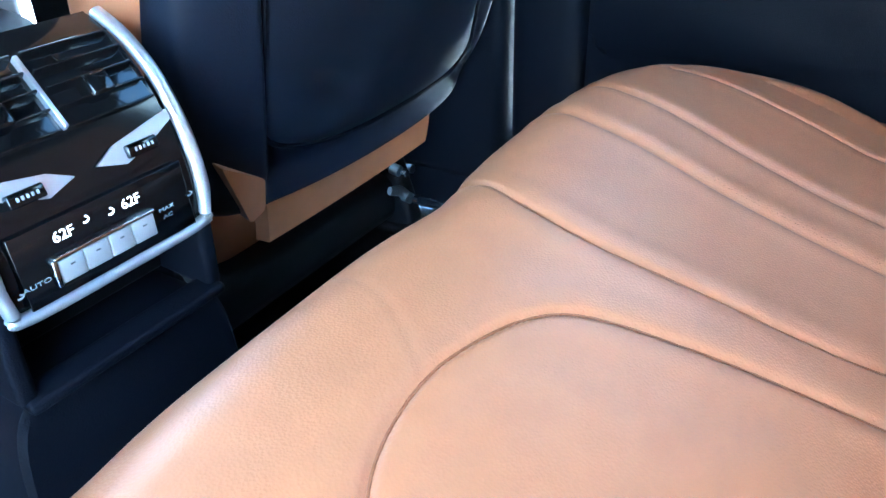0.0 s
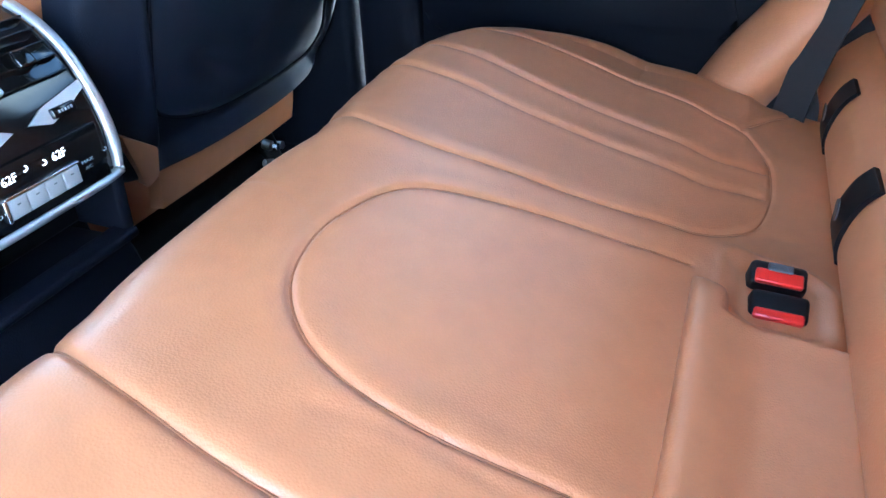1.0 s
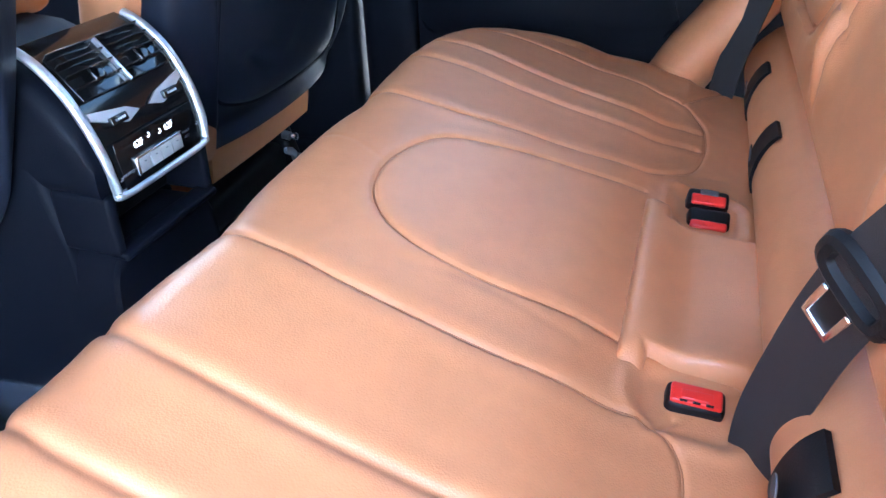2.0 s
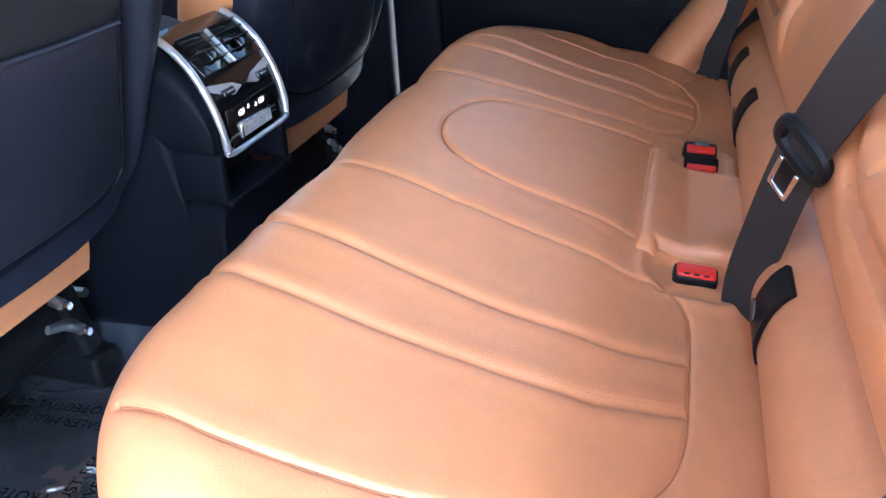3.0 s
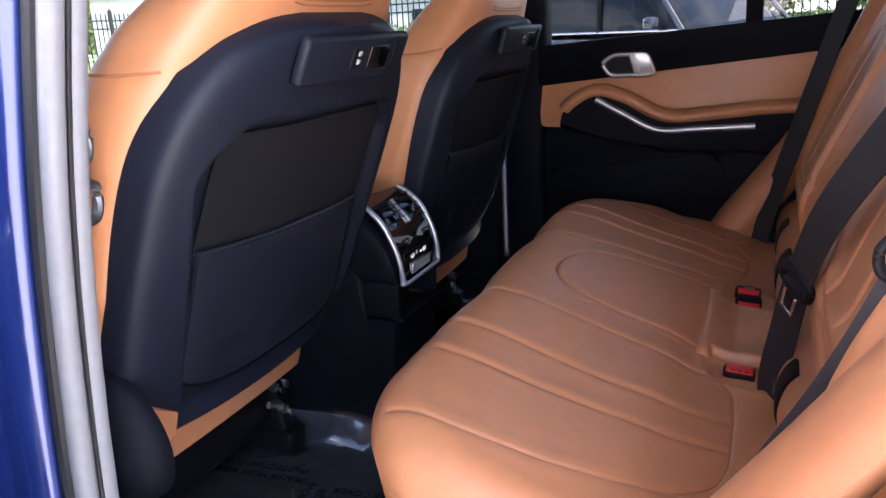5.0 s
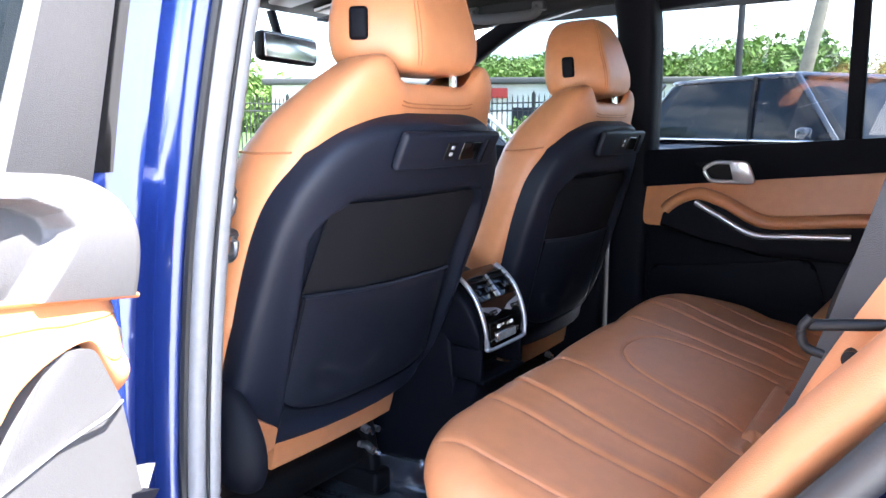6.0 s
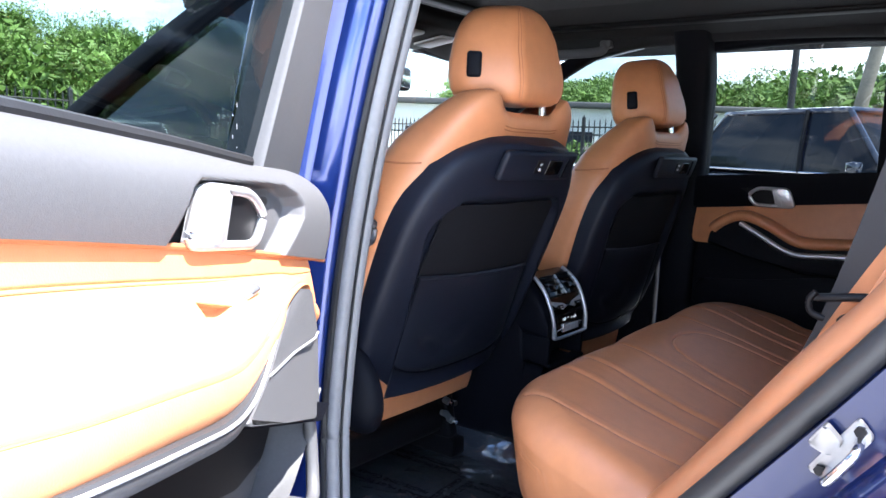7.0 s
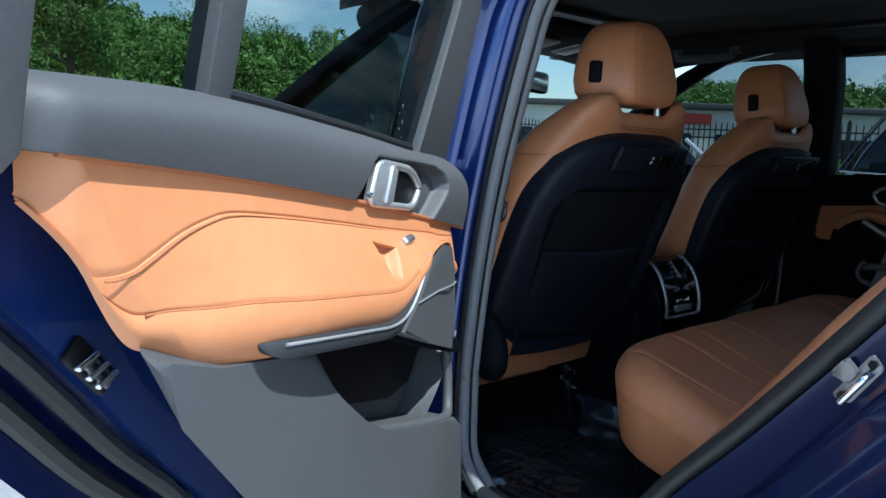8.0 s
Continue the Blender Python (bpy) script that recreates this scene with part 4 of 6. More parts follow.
visor = thing("sun_visor", (-0.36, 1.00, 1.53), "folded grey sun visor above the windscreen", "sun visor", "sun visors")
part("panel", rbox((0.40, 0.17, 0.022), 0.010, pose(-0.36, 0.99, 1.515, -14, 4, 0)), GREY, visor)
part("hinge_rod", tube([(-0.58, 1.06, 1.50), (-0.14, 1.06, 1.51)], 0.005, 8), SATIN, visor)
other = copy_thing(visor, pose(0.36, 1.00, 1.53))

# ---- centre console, rear face ----
console = thing("centre_console", (0.03, 0.62, 0.50), "dark centre console with rear vents and climate panel", "console")
CX = 0.006
FACE = smooth_line([(0.446, 0.70), (0.445, 0.775), (0.444, 0.812), (0.4445, 0.840), (0.450, 0.865), (0.459, 0.888), (0.473, 0.913), (0.495, 0.935), (0.520, 0.948), (0.55, 0.955)], 300)
FACE_V = np.concatenate([[0], np.cumsum(np.linalg.norm(np.diff(FACE, axis=0), axis=1))])
FACE_V -= FACE_V[int(np.argmin(np.abs(FACE[:, 1] - 0.812)))]
WIDE = 0.80


def C3(x, s, h):
    """Face of the console: x across from its middle, s up the face, h out of it."""
    p, u = face_at(s)
    return (CX + WIDE * x, p[0] - u[1] * h, p[1] + u[0] * h)


def face_at(s):
    v = float(np.interp(s, [-0.10, 0.0, 0.0585, 0.12, 0.133, 0.225], [-0.07, 0.0, 0.026, 0.070, 0.083, 0.166]))
    p = np.array([np.interp(v, FACE_V, FACE[:, 0]), np.interp(v, FACE_V, FACE[:, 1])])
    q = np.array([np.interp(v + 0.004, FACE_V, FACE[:, 0]), np.interp(v + 0.004, FACE_V, FACE[:, 1])]) - p
    return p, q / np.linalg.norm(q)


def console_rings(table):
    rings = []
    for y, z0, z1, w in table:
        r = []
        for a in np.linspace(0, 2 * math.pi, 48, endpoint=False):
            c, q = math.cos(a), math.sin(a)
            zz = (z0 + z1) / 2 + (z1 - z0) / 2 * math.copysign(abs(q) ** 0.35, q)
            r.append((CX + w * (1 + 0.22 * max(0, (0.74 - zz) / 0.24)) * math.copysign(abs(c) ** 0.35, c), y, zz))
        rings.append(r)
    return loft(rings)


part("hood", console_rings([(0.450, 0.804, 0.846, 0.087), (0.462, 0.804, 0.880, 0.089), (0.482, 0.804, 0.906, 0.089), (0.500, 0.804, 0.921, 0.088), (0.530, 0.804, 0.938, 0.088), (0.545, 0.804, 0.943, 0.088)]), NAVY, console)
part("body", console_rings([(0.456, 0.52, 0.742, 0.088), (0.460, 0.51, 0.748, 0.092), (0.508, 0.51, 0.750, 0.089), (0.512, 0.51, 0.812, 0.088), (0.530, 0.51, 0.930, 0.088), (0.58, 0.51, 0.95, 0.088), (0.75, 0.51, 0.965, 0.092), (1.15, 0.51, 0.965, 0.11)]), NAVY, console)
lid = part("armrest_lid", rbox((0.20, 0.36, 0.05), 0.022, pose(CX, 0.79, 0.975, 2)), TAN, console, "tan leather armrest lid")
# gloss face, bent over its top
rows = [[C3(x, s, 0.004) for x in np.linspace(-0.090, 0.090, 24)] for s in np.linspace(0.005, 0.225, 30)]
face = part("panel", sheet(rows, 0.012, (0, 1, -0.3)), PIANO, console, "gloss black climate panel")
# chrome frame, open at the top
fr = [(-0.096, 0.218), (-0.099, 0.15), (-0.098, 0.08), (-0.094, 0.012), (-0.086, -0.002), (0.0, -0.004), (0.086, -0.002), (0.094, 0.012), (0.098, 0.08), (0.099, 0.15), (0.096, 0.218)]
part("chrome_frame", tube([C3(a, b, 0.006) for a, b in smooth_line(fr, 90)], 0.0054, 12, flat=0.8), SATIN, console, "satin chrome frame strip")
# storage slot below
part("slot", rbox((0.150, 0.012, 0.060), 0.004, pose(CX, 0.506, 0.780)), BLACK, console, "dark open storage slot")
for x in (-0.079, 0.079):
    part("slot_side", rbox((0.014, 0.070, 0.066), 0.005, pose(CX + x, 0.480, 0.780, 2)), NAVY, console)
part("slot_lip", rbox((0.166, 0.024, 0.010), 0.004, pose(CX, 0.452, 0.746, 8)), NAVY, console)


def on_face(x, s, h=0.0, rot=0.0):
    p = C3(x, s, 0.0045 + h)
    u = face_at(s)[1]
    tall = 0.48 if s < 0.06 else 0.74
    return Matrix(((1, 0, 0, p[0]), (0, u[0], -u[1], p[1]), (0, u[1], u[0], p[2]), (0, 0, 0, 1))) @ pose(0, 0, 0, 0, 0, rot) @ Matrix.Diagonal((WIDE, tall, 1, 1))


# two vents with slats and a thumb tab
for side in (-1, 1):
    v = part("vent", rbox((0.082, 0.070, 0.004), 0.003, on_face(side * 0.043, 0.168)), PIANO, console, "black air vent with slats")
    for k in range(5):
        part("slat", rbox((0.078, 0.0026, 0.010), 0.001, on_face(side * 0.043, 0.142 + 0.013 * k, 0.004)), PIANO, v)
    part("tab", rbox((0.022, 0.022, 0.008), 0.004, on_face(side * 0.043, 0.160, 0.008)), PIANO, v)
part("vent_divider", rbox((0.004, 0.070, 0.006), 0.001, on_face(0, 0.168, 0.003)), SATIN, face)
# bent silver trim with two rockers
for side in (-1, 1):
    tr = part("trim_wing", prism([(side * 0.010, 0.112), (side * 0.030, 0.122), (side * 0.090, 0.131), (side * 0.090, 0.124), (side * 0.060, 0.112), (side * 0.035, 0.104)][::side], 0, 0.003, lambda a, b, h: C3(a, b, 0.005 + h)), SATIN, face, "bright silver trim wing")
    rk = part("rocker", rbox((0.030, 0.012, 0.007), 0.002, on_face(side * 0.052, 0.113, 0.004)), PIANO, face)
    for k in range(5):
        part("rocker_mark", rbox((0.0022, 0.0035, 0.001), 0.0004, on_face(side * 0.052 - 0.008 + 0.004 * k, 0.113, 0.008)), GREY_INK, rk)
part("display", rbox((0.160, 0.100, 0.002), 0.004, on_face(0, 0.056, 0.0015)), PIANO, face, "glossy climate display")
for x, w, sz in ((-0.038, "62F", 0.0125), (0.024, "62F", 0.0125)):
    lettering("reading", w, sz, on_face(x, 0.0735, 0.0032), WHITE_INK, face)
lettering("reading", "AUTO", 0.0085, on_face(-0.070, 0.036, 0.0032), GREY_INK, face)
lettering("reading", "MAX", 0.0075, on_face(0.054, 0.050, 0.0032), GREY_INK, face)
lettering("reading", "AC", 0.0075, on_face(0.054, 0.038, 0.0032), GREY_INK, face)
for x, s in ((-0.085, 0.033), (0.080, 0.054), (0.004, 0.0735), (-0.018, 0.0770)):
    part("symbol", tube([tuple(on_face(x + 0.0032 * math.cos(a), s + 0.0026 * math.sin(a), 0.0032).translation) for a in np.linspace(-2.2, 1.4, 9)], 0.0006, 6), WHITE_INK if s > 0.06 else GREY_INK, face)
for k in range(4):
    bt = part("button", rbox((0.0220, 0.032, 0.006), 0.0014, on_face(-0.0415 + 0.0226 * k, 0.040, 0.004)), KEY, face, "light grey climate key")
    part("key_mark", rbox((0.004, 0.002, 0.0008), 0.0003, on_face(-0.0415 + 0.0226 * k, 0.046, 0.0073)), GREY, bt)
part("button_edge", rbox((0.094, 0.005, 0.007), 0.0015, on_face(-0.0076, 0.0590, 0.004)), CHROME, face)
part("button_edge", rbox((0.0045, 0.038, 0.007), 0.0015, on_face(-0.0548, 0.041, 0.004)), CHROME, face)

# ---- far rear door, shut ----
fd = thing("car_door", (0.70, 0.10, 0.55), "shut far rear door, tan and dark trim", "car door", "rear doors")
XD = 0.66


def far(a, b, h):
    """a: along the car, b: height, h: out of the door into the cabin."""
    return (XD + 0.10 * max(0, b - 1.10) * -1.0 - h, a, b)


part("lower_trim", prism(round_outline([(0.385, 0.58), (0.385, 1.00), (-0.36, 1.00), (-0.30, 0.80), (-0.10, 0.58)], 0.04), -0.06, 0.0, lambda a, b, h: (0.70 - h - 0.03, a, b), 0.012), NAVY, fd, "dark lower door trim")
part("speaker_bowl", prism(round_outline([(0.380, 0.783), (0.378, 0.878), (0.22, 0.890), (-0.02, 0.930), (-0.06, 0.80)], 0.03), 0.0, 0.010, lambda a, b, h: (0.70 - h - 0.03, a, b), 0.012), NAVY, fd)
part("middle_trim", prism(round_outline([(0.392, 0.985), (0.394, 1.088), (-0.16, 1.143), (-0.42, 1.173), (-0.42, 0.98)], 0.012), -0.04, 0.004, far, 0.004), TAN, fd, "tan leather middle panel")
part("upper_trim", prism(round_outline([(0.395, 1.084), (0.395, 1.178), (-0.15, 1.215), (-0.46, 1.235), (-0.46, 1.170), (-0.16, 1.139)], 0.008), -0.04, 0.012, far, 0.006), NAVY, fd, "dark upper door trim")
arm = smooth_line([(0.340, 0.985), (0.322, 1.035), (0.255, 1.072), (0.185, 1.056), (0.095, 1.013), (0.0, 1.016), (-0.12, 1.028), (-0.30, 1.036)], 50)
part("armrest_top", tube([far(a, b, 0.018) for a, b in arm[6:]], 0.024, 14, flat=0.7), TAN, fd, "tan leather armrest")
part("armrest_body", prism([tuple(p) for p in arm] + [(-0.30, 0.93), (0.10, 0.93), (0.22, 0.97)], -0.02, 0.032, far, 0.010), NAVY, fd, "dark pull handle body")
part("armrest_strip", tube([far(a, b, 0.043) for a, b in smooth_line([(0.248, 1.054), (0.187, 1.021), (0.108, 0.983), (0.02, 0.985), (-0.10, 0.991)], 40)], 0.0075, 10), SATIN, fd, "satin silver trim strip")


def door_handle(place, parent):
    """Inside handle: a silver frame open towards its tip, with a slanted grip."""
    bowl = part("handle_bowl", prism(round_outline([(-0.030, -0.022), (-0.014, 0.024), (0.080, 0.026), (0.034, -0.022)], 0.010), -0.004, 0.006, lambda a, b, h: place(a, b, h), 0.002), BLACK, parent, "dark hollow behind the handle")
    rim = round_outline([(-0.064, -0.032), (-0.046, 0.028), (0.030, 0.028), (0.056, 0.004), (0.038, -0.032)], 0.014)
    part("handle_frame", tube([place(a, b, 0.013) for a, b in rim + rim[:1]], 0.0050, 10), SATIN, bowl, "satin silver handle frame")
    part("handle_grip", prism(round_outline([(-0.064, -0.032), (-0.048, 0.028), (-0.006, 0.028), (-0.018, -0.032)], 0.006), 0.006, 0.018, lambda a, b, h: place(a, b, h), 0.004), SATIN, bowl, "satin silver pull")
    part("grip_rib", prism(round_outline([(-0.036, -0.030), (-0.022, 0.027), (-0.016, 0.027), (-0.030, -0.030)], 0.002), 0.014, 0.0205, lambda a, b, h: place(a, b, h), 0.002), SATIN, bowl)
    part("handle_gap", prism(round_outline([(-0.016, -0.026), (-0.004, 0.022), (0.026, 0.022), (0.046, 0.004), (0.032, -0.026)], 0.006), 0.006, 0.011, lambda a, b, h: place(a, b, h)), BLACK, bowl)


door_handle(lambda a, b, h: far(0.182 + a * 1.02, 1.131 + b * 0.78, h + 0.008), fd)
win = part("window_frame", tube([far(a, b, -0.01) for a, b in smooth_line([(0.394, 1.19), (0.396, 1.42), (0.375, 1.522), (0.33, 1.542), (0.0, 1.552), (-0.33, 1.52), (-0.46, 1.42), (-0.52, 1.24)], 60)], 0.018, 10), NAVY, fd, "dark window frame")
part("window_bar", rbox((0.02, 0.035, 0.36), 0.006, pose(0.642, -0.085, 1.36, 0, -5.5, 0)), NAVY, fd)
gp = part("pane", sheet([[far(0.42, 1.17, -0.02), far(-0.54, 1.17, -0.02)], [far(0.42, 1.56, -0.02), far(-0.54, 1.56, -0.02)]]), TINT, fd)
part("outer_skin", prism([(0.46, 0.35), (0.46, 1.17), (-0.56, 1.23), (-0.60, 0.90), (-0.25, 0.35)], 0, 0.03, lambda a, b, h: (0.80 + h - 0.08 * max(0, b - 0.9), a, b)), BLUE, fd)
# front doors, shut: far side and near side
for s in (1, -1):
    d = thing("car_door", (s * 0.72, 1.0, 0.50), "shut front door with dark trim" + (" on the far side" if s > 0 else " beside the driver seat"), "car door", "front doors")
    part("lower_trim", rbox((0.06, 1.12, 0.50), 0.02, pose(s * 0.71, 1.07, 0.80)), NAVY, d)
    part("middle_trim", rbox((0.05, 1.10, 0.10), 0.015, pose(s * 0.685, 1.07, 1.05)), TAN, d)
    part("upper_trim", rbox((0.06, 1.14, 0.10), 0.015, pose(s * 0.695, 1.07, 1.135)), NAVY, d)
    part("outer_skin", rbox((0.03, 1.16, 0.82), 0.01, pose(s * 0.815, 1.07, 0.76)), BLUE, d)
    p = part("pane", sheet([[(s * 0.735, 0.46, 1.17), (s * 0.755, 1.36, 1.17)], [(s * 0.70, 0.46, 1.35), (s * 0.70, 1.06, 1.37)], [(s * 0.635, 0.46, 1.57), (s * 0.64, 0.70, 1.55)]]), DARK_TINT if s < 0 else TINT, d)
    part("window_trim", tube(smooth_line([(s * 0.775, 1.37, 1.19), (s * 0.735, 1.24, 1.265), (s * 0.70, 1.00, 1.40), (s * 0.665, 0.81, 1.505), (s * 0.65, 0.5, 1.57)], 30), 0.009, 8), SATIN, d, "satin window trim")

# ---- near side of the body: door opening, pillar, sill, quarter panel ----
SEAL_B = [(-0.780, 0.36, 0.575), (-0.745, 0.447, 0.61), (-0.722, 0.480, 0.68), (-0.717, 0.485, 0.8), (-0.716, 0.466, 1.0), (-0.714, 0.436, 1.18), (-0.706, 0.392, 1.38), (-0.694, 0.362, 1.49), (-0.678, 0.29, 1.565)]
SEAL_R = [(-0.690, -0.05, 1.590), (-0.690, -0.36, 1.565), (-0.735, -0.47, 1.45), (-0.775, -0.41, 1.25), (-0.800, -0.290, 1.075), (-0.804, -0.145, 0.885), (-0.804, -0.044, 0.765), (-0.804, 0.03, 0.67), (-0.803, 0.12, 0.597), (-0.800, 0.22, 0.578)]
ring = np.vstack([smooth_line(SEAL_B + SEAL_R + SEAL_B[:1], 200)])
body = thing("car_body_side", (-0.85, 0.1, 0.30), "blue painted car body side around the open door", "car body", kind="structure")
cut = int(np.argmin(np.linalg.norm(ring - np.array([-0.69, -0.05, 1.59]), axis=1)))
# one seal in two colours: front part paled for sun
part("door_seal", tube(ring[:cut + 1], 0.0115, 14), RUBBER_LIT, body, "rubber door seal, front part paled as if sunlit")
part("door_seal_lip", tube(ring[:cut + 1] + np.array([0.025, 0.001, 0]), 0.0115, 12), RUBBER_LIT, body)
part("seal_gap", tube(ring[:cut + 1] + np.array([-0.012, 0.009, 0]), 0.006, 8), RUBBER_BLACK_SHADED, body)
part("seal_groove", tube(ring[:cut + 1] + np.array([0.0125, -0.0075, 0]), 0.0022, 8), RUBBER_BLACK_SHADED, body)
# rear part of the same seal, its shade painted in as near-black
part("door_seal", tube(ring[cut:], 0.0145, 12), RUBBER_BLACK_SHADED, body, "rubber door seal, rear part darkened as if shaded")
part("door_seal_lip", tube(ring[cut:] + np.array([0.024, 0, 0]), 0.010, 10), RUBBER_BLACK_SHADED, body)
# centre pillar, painted: sections swept up beside the seal
rows = []
for p in smooth_line(SEAL_B[1:], 60):
    rows.append([(p[0] + dx, p[1] + dy, p[2]) for dx, dy in ((0.03, 0.012), (0.0, 0.016), (-0.020, 0.020), (-0.030, 0.030), (-0.034, 0.050), (-0.036, 0.075), (-0.045, 0.083), (-0.070, 0.088), (-0.085, 0.100), (-0.090, 0.14), (-0.090, 0.22))])
part("centre_pillar", sheet(rows, 0.012, (0.3, 0.9, 0)), BLUE, body, "blue painted centre pillar")
rows = []
for p in smooth_line(SEAL_B[1:], 60):
    if p[2] > 1.17:
        rows.append([(p[0] + dx - 0.005, p[1] + dy - 0.005, p[2]) for dx, dy in ((-0.066, 0.086), (-0.074, 0.090), (-0.085, 0.100), (-0.090, 0.14), (-0.090, 0.22))])
part("pillar_cover", sheet(rows, 0.003, (0.3, 0.9, 0)), PIANO, body, "gloss black pillar cover")
rows = []
for p in smooth_line(SEAL_B[1:], 40):
    k = max(0, p[2] - 1.15) * 0.1
    rows.append([(p[0] + dx, p[1] + dy, p[2]) for dx, dy in ((0.010, 0.012), (0.024, 0.020), (0.030, 0.040), (0.030, 0.075), (0.026, 0.12))])
part("pillar_trim", sheet(rows, 0.012, (0.2, 0.9, 0)), NAVY, body, "dark inner pillar trim")
# small steel hooks and a belt guide on the pillar's edge
for z0, z1 in ((1.075, 1.110), (1.130, 1.165)):
    part("pillar_hook", tube(smooth_line([(-0.690, 0.452, z0), (-0.668, 0.456, z0 + 0.004), (-0.664, 0.456, z1 - 0.004), (-0.684, 0.454, z1)], 14), 0.0055, 8), STEEL, body, "small steel hook")
part("belt_guide", rbox((0.018, 0.03, 0.20), 0.006, pose(-0.688, 0.470, 1.10, 10, 1, 0)), GREY, body, "grey belt height guide")
# sill and quarter panel: sections swept along the lower and rear edge of the opening
edge = smooth_line([(-0.735, -0.47, 1.45), (-0.775, -0.41, 1.25), (-0.800, -0.290, 1.075), (-0.804, -0.145, 0.885), (-0.804, -0.044, 0.765), (-0.804, 0.03, 0.67), (-0.803, 0.12, 0.597), (-0.800, 0.22, 0.575), (-0.800, 0.34, 0.572), (-0.800, 0.50, 0.572)], 90)
T = np.gradient(edge, axis=0)
rows = []
for p, t in zip(edge, T):
    n = np.array([t[2], -t[1]])
    n = -n / np.linalg.norm(n) if n[1] > 0 else n / np.linalg.norm(n)
    low = max(0.0, min(1.0, (0.70 - p[2]) / 0.12))
    rows.append([(p[0] - dx, p[1] + n[0] * o, p[2] + n[1] * o) for dx, o in ((-0.03, 0.0), (0.0, 0.012), (0.010, 0.016), (0.012, 0.060), (0.016, 0.068), (0.034, 0.074), (0.044, 0.082), (0.052, 0.100), (0.080, 0.118 - 0.01 * low), (0.112, 0.150), (0.130, 0.22), (0.138, 0.36), (0.138, 0.52))])
# quarter panel and sill carry their shade in a darker blue
part("quarter_panel", sheet(rows, 0.01, (1, 0, 0)), BLUE_SHADED, body, "blue quarter panel and sill, shade put into the colour")
def on_flange(a, b, h):
    """Striker axes: a along the slanting rear edge, b across it, h out of the panel."""
    return (-0.816 - h, -0.268 - 0.55 * a - 0.83 * b, 0.972 + 0.83 * a - 0.55 * b)


st = part("striker", prism(round_outline([(-0.036, -0.010), (-0.030, 0.011), (0.030, 0.011), (0.036, -0.010)], 0.005), 0, 0.005, on_flange, 0.002), STEEL, body, "bright steel door striker")
part("striker_loop", tube(smooth_line([on_flange(-0.022, 0.004, 0.004), on_flange(-0.022, 0.006, 0.030), on_flange(-0.016, 0.007, 0.038), on_flange(0.012, 0.007, 0.038), on_flange(0.020, 0.006, 0.030), on_flange(0.020, 0.004, 0.004)], 30), 0.0045, 12), CHROME, st)
part("striker_bracket", prism(round_outline([(-0.012, -0.026), (-0.008, -0.004), (0.010, -0.004), (0.014, -0.026)], 0.004), 0.004, 0.016, on_flange, 0.003), STEEL, st)
for k in (-0.027, 0.027):
    part("striker_screw", tube([on_flange(k, -0.001, 0.004), on_flange(k, -0.001, 0.009)], 0.0055, 6), BLACK, st)
# inner rear trim between seal and bolster
rows = [[(p[0] + 0.03, p[1] + 0.004, p[2]), (p[0] + 0.07, p[1] - 0.01, p[2] - 0.01), (p[0] + 0.12, p[1] - 0.05, p[2] - 0.03)] for p in edge[:60]]
part("rear_trim", sheet(rows, 0.01, (0, -0.6, -0.6)), NAVY, body, "dark trim behind the seal")
part("sill_plate", rbox((0.09, 0.56, 0.012), 0.004, pose(-0.760, 0.24, 0.560)), NAVY, body, "dark sill trim")
part("rear_side", rbox((0.04, 0.80, 0.75), 0.015, pose(-0.76, -0.88, 1.15)), BLUE, body)

# ---- near rear door, wide open ----
A = radians(27.5)
DP, DU, DW = np.array([-0.882, 0.359]), np.array([-math.cos(A), -math.sin(A)]), np.array([math.sin(A), -math.cos(A)])


def D(u, z, w):
    """The open door: u from the hinge outwards, z up, w towards its inner side."""
    p = DP + DU * u + DW * w
    return (p[0], p[1], z)


def DL(u, z, h):
    """The same, leaning inwards above the belt."""
    return D(u, z, h + 0.16 * (z - 1.21))


def DM(u, z, w, spin=0):
    p = D(u, z, w)
    return Matrix(((-DU[0], 0, DW[0], p[0]), (-DU[1], 0, DW[1], p[1]), (0, 1, 0, z), (0, 0, 0, 1))) @ pose(0, 0, 0, 0, 0, spin)


door = thing("car_door", D(0.3, 0.45, 0), "open near rear door, tan leather and grey trim, blue paint", "car door", "rear doors")
belt_top = [(-0.015, 1.165), (0.0, 1.182), (0.042, 1.196), (0.175, 1.208), (0.367, 1.230), (0.635, 1.254), (0.845, 1.256)]
joint = [(-0.02, 1.074), (0.009, 1.082), (0.30, 1.132), (0.589, 1.175), (0.845, 1.204)]
flange = [(-0.03, 0.42), (-0.04, 1.15), (0.0, 1.19), (0.64, 1.250), (0.86, 1.258), (0.865, 1.20), (0.845, 1.135), (0.811, 1.092), (0.745, 1.023), (0.66, 0.928), (0.557, 0.825), (0.46, 0.66), (0.39, 0.42)]
part("inner_frame", prism(round_outline(flange, 0.03), -0.12, -0.066, lambda a, b, h: D(a, b, h), 0.012), BLUE, door, "blue painted door edge")
skin = [(-0.04, 0.36), (-0.05, 1.18), (0.64, 1.245), (0.90, 1.255), (0.94, 1.20), (0.92, 1.10), (0.82, 0.985), (0.71, 0.86), (0.60, 0.70), (0.51, 0.36)]
# outer skin of the open door in the darkened copy of the paint
part("outer_skin", prism(round_outline(skin, 0.03), -0.185, -0.125, lambda a, b, h: D(a, b, h), 0.01), BLUE_SHADED, door, "blue outer skin, shade put into the colour")
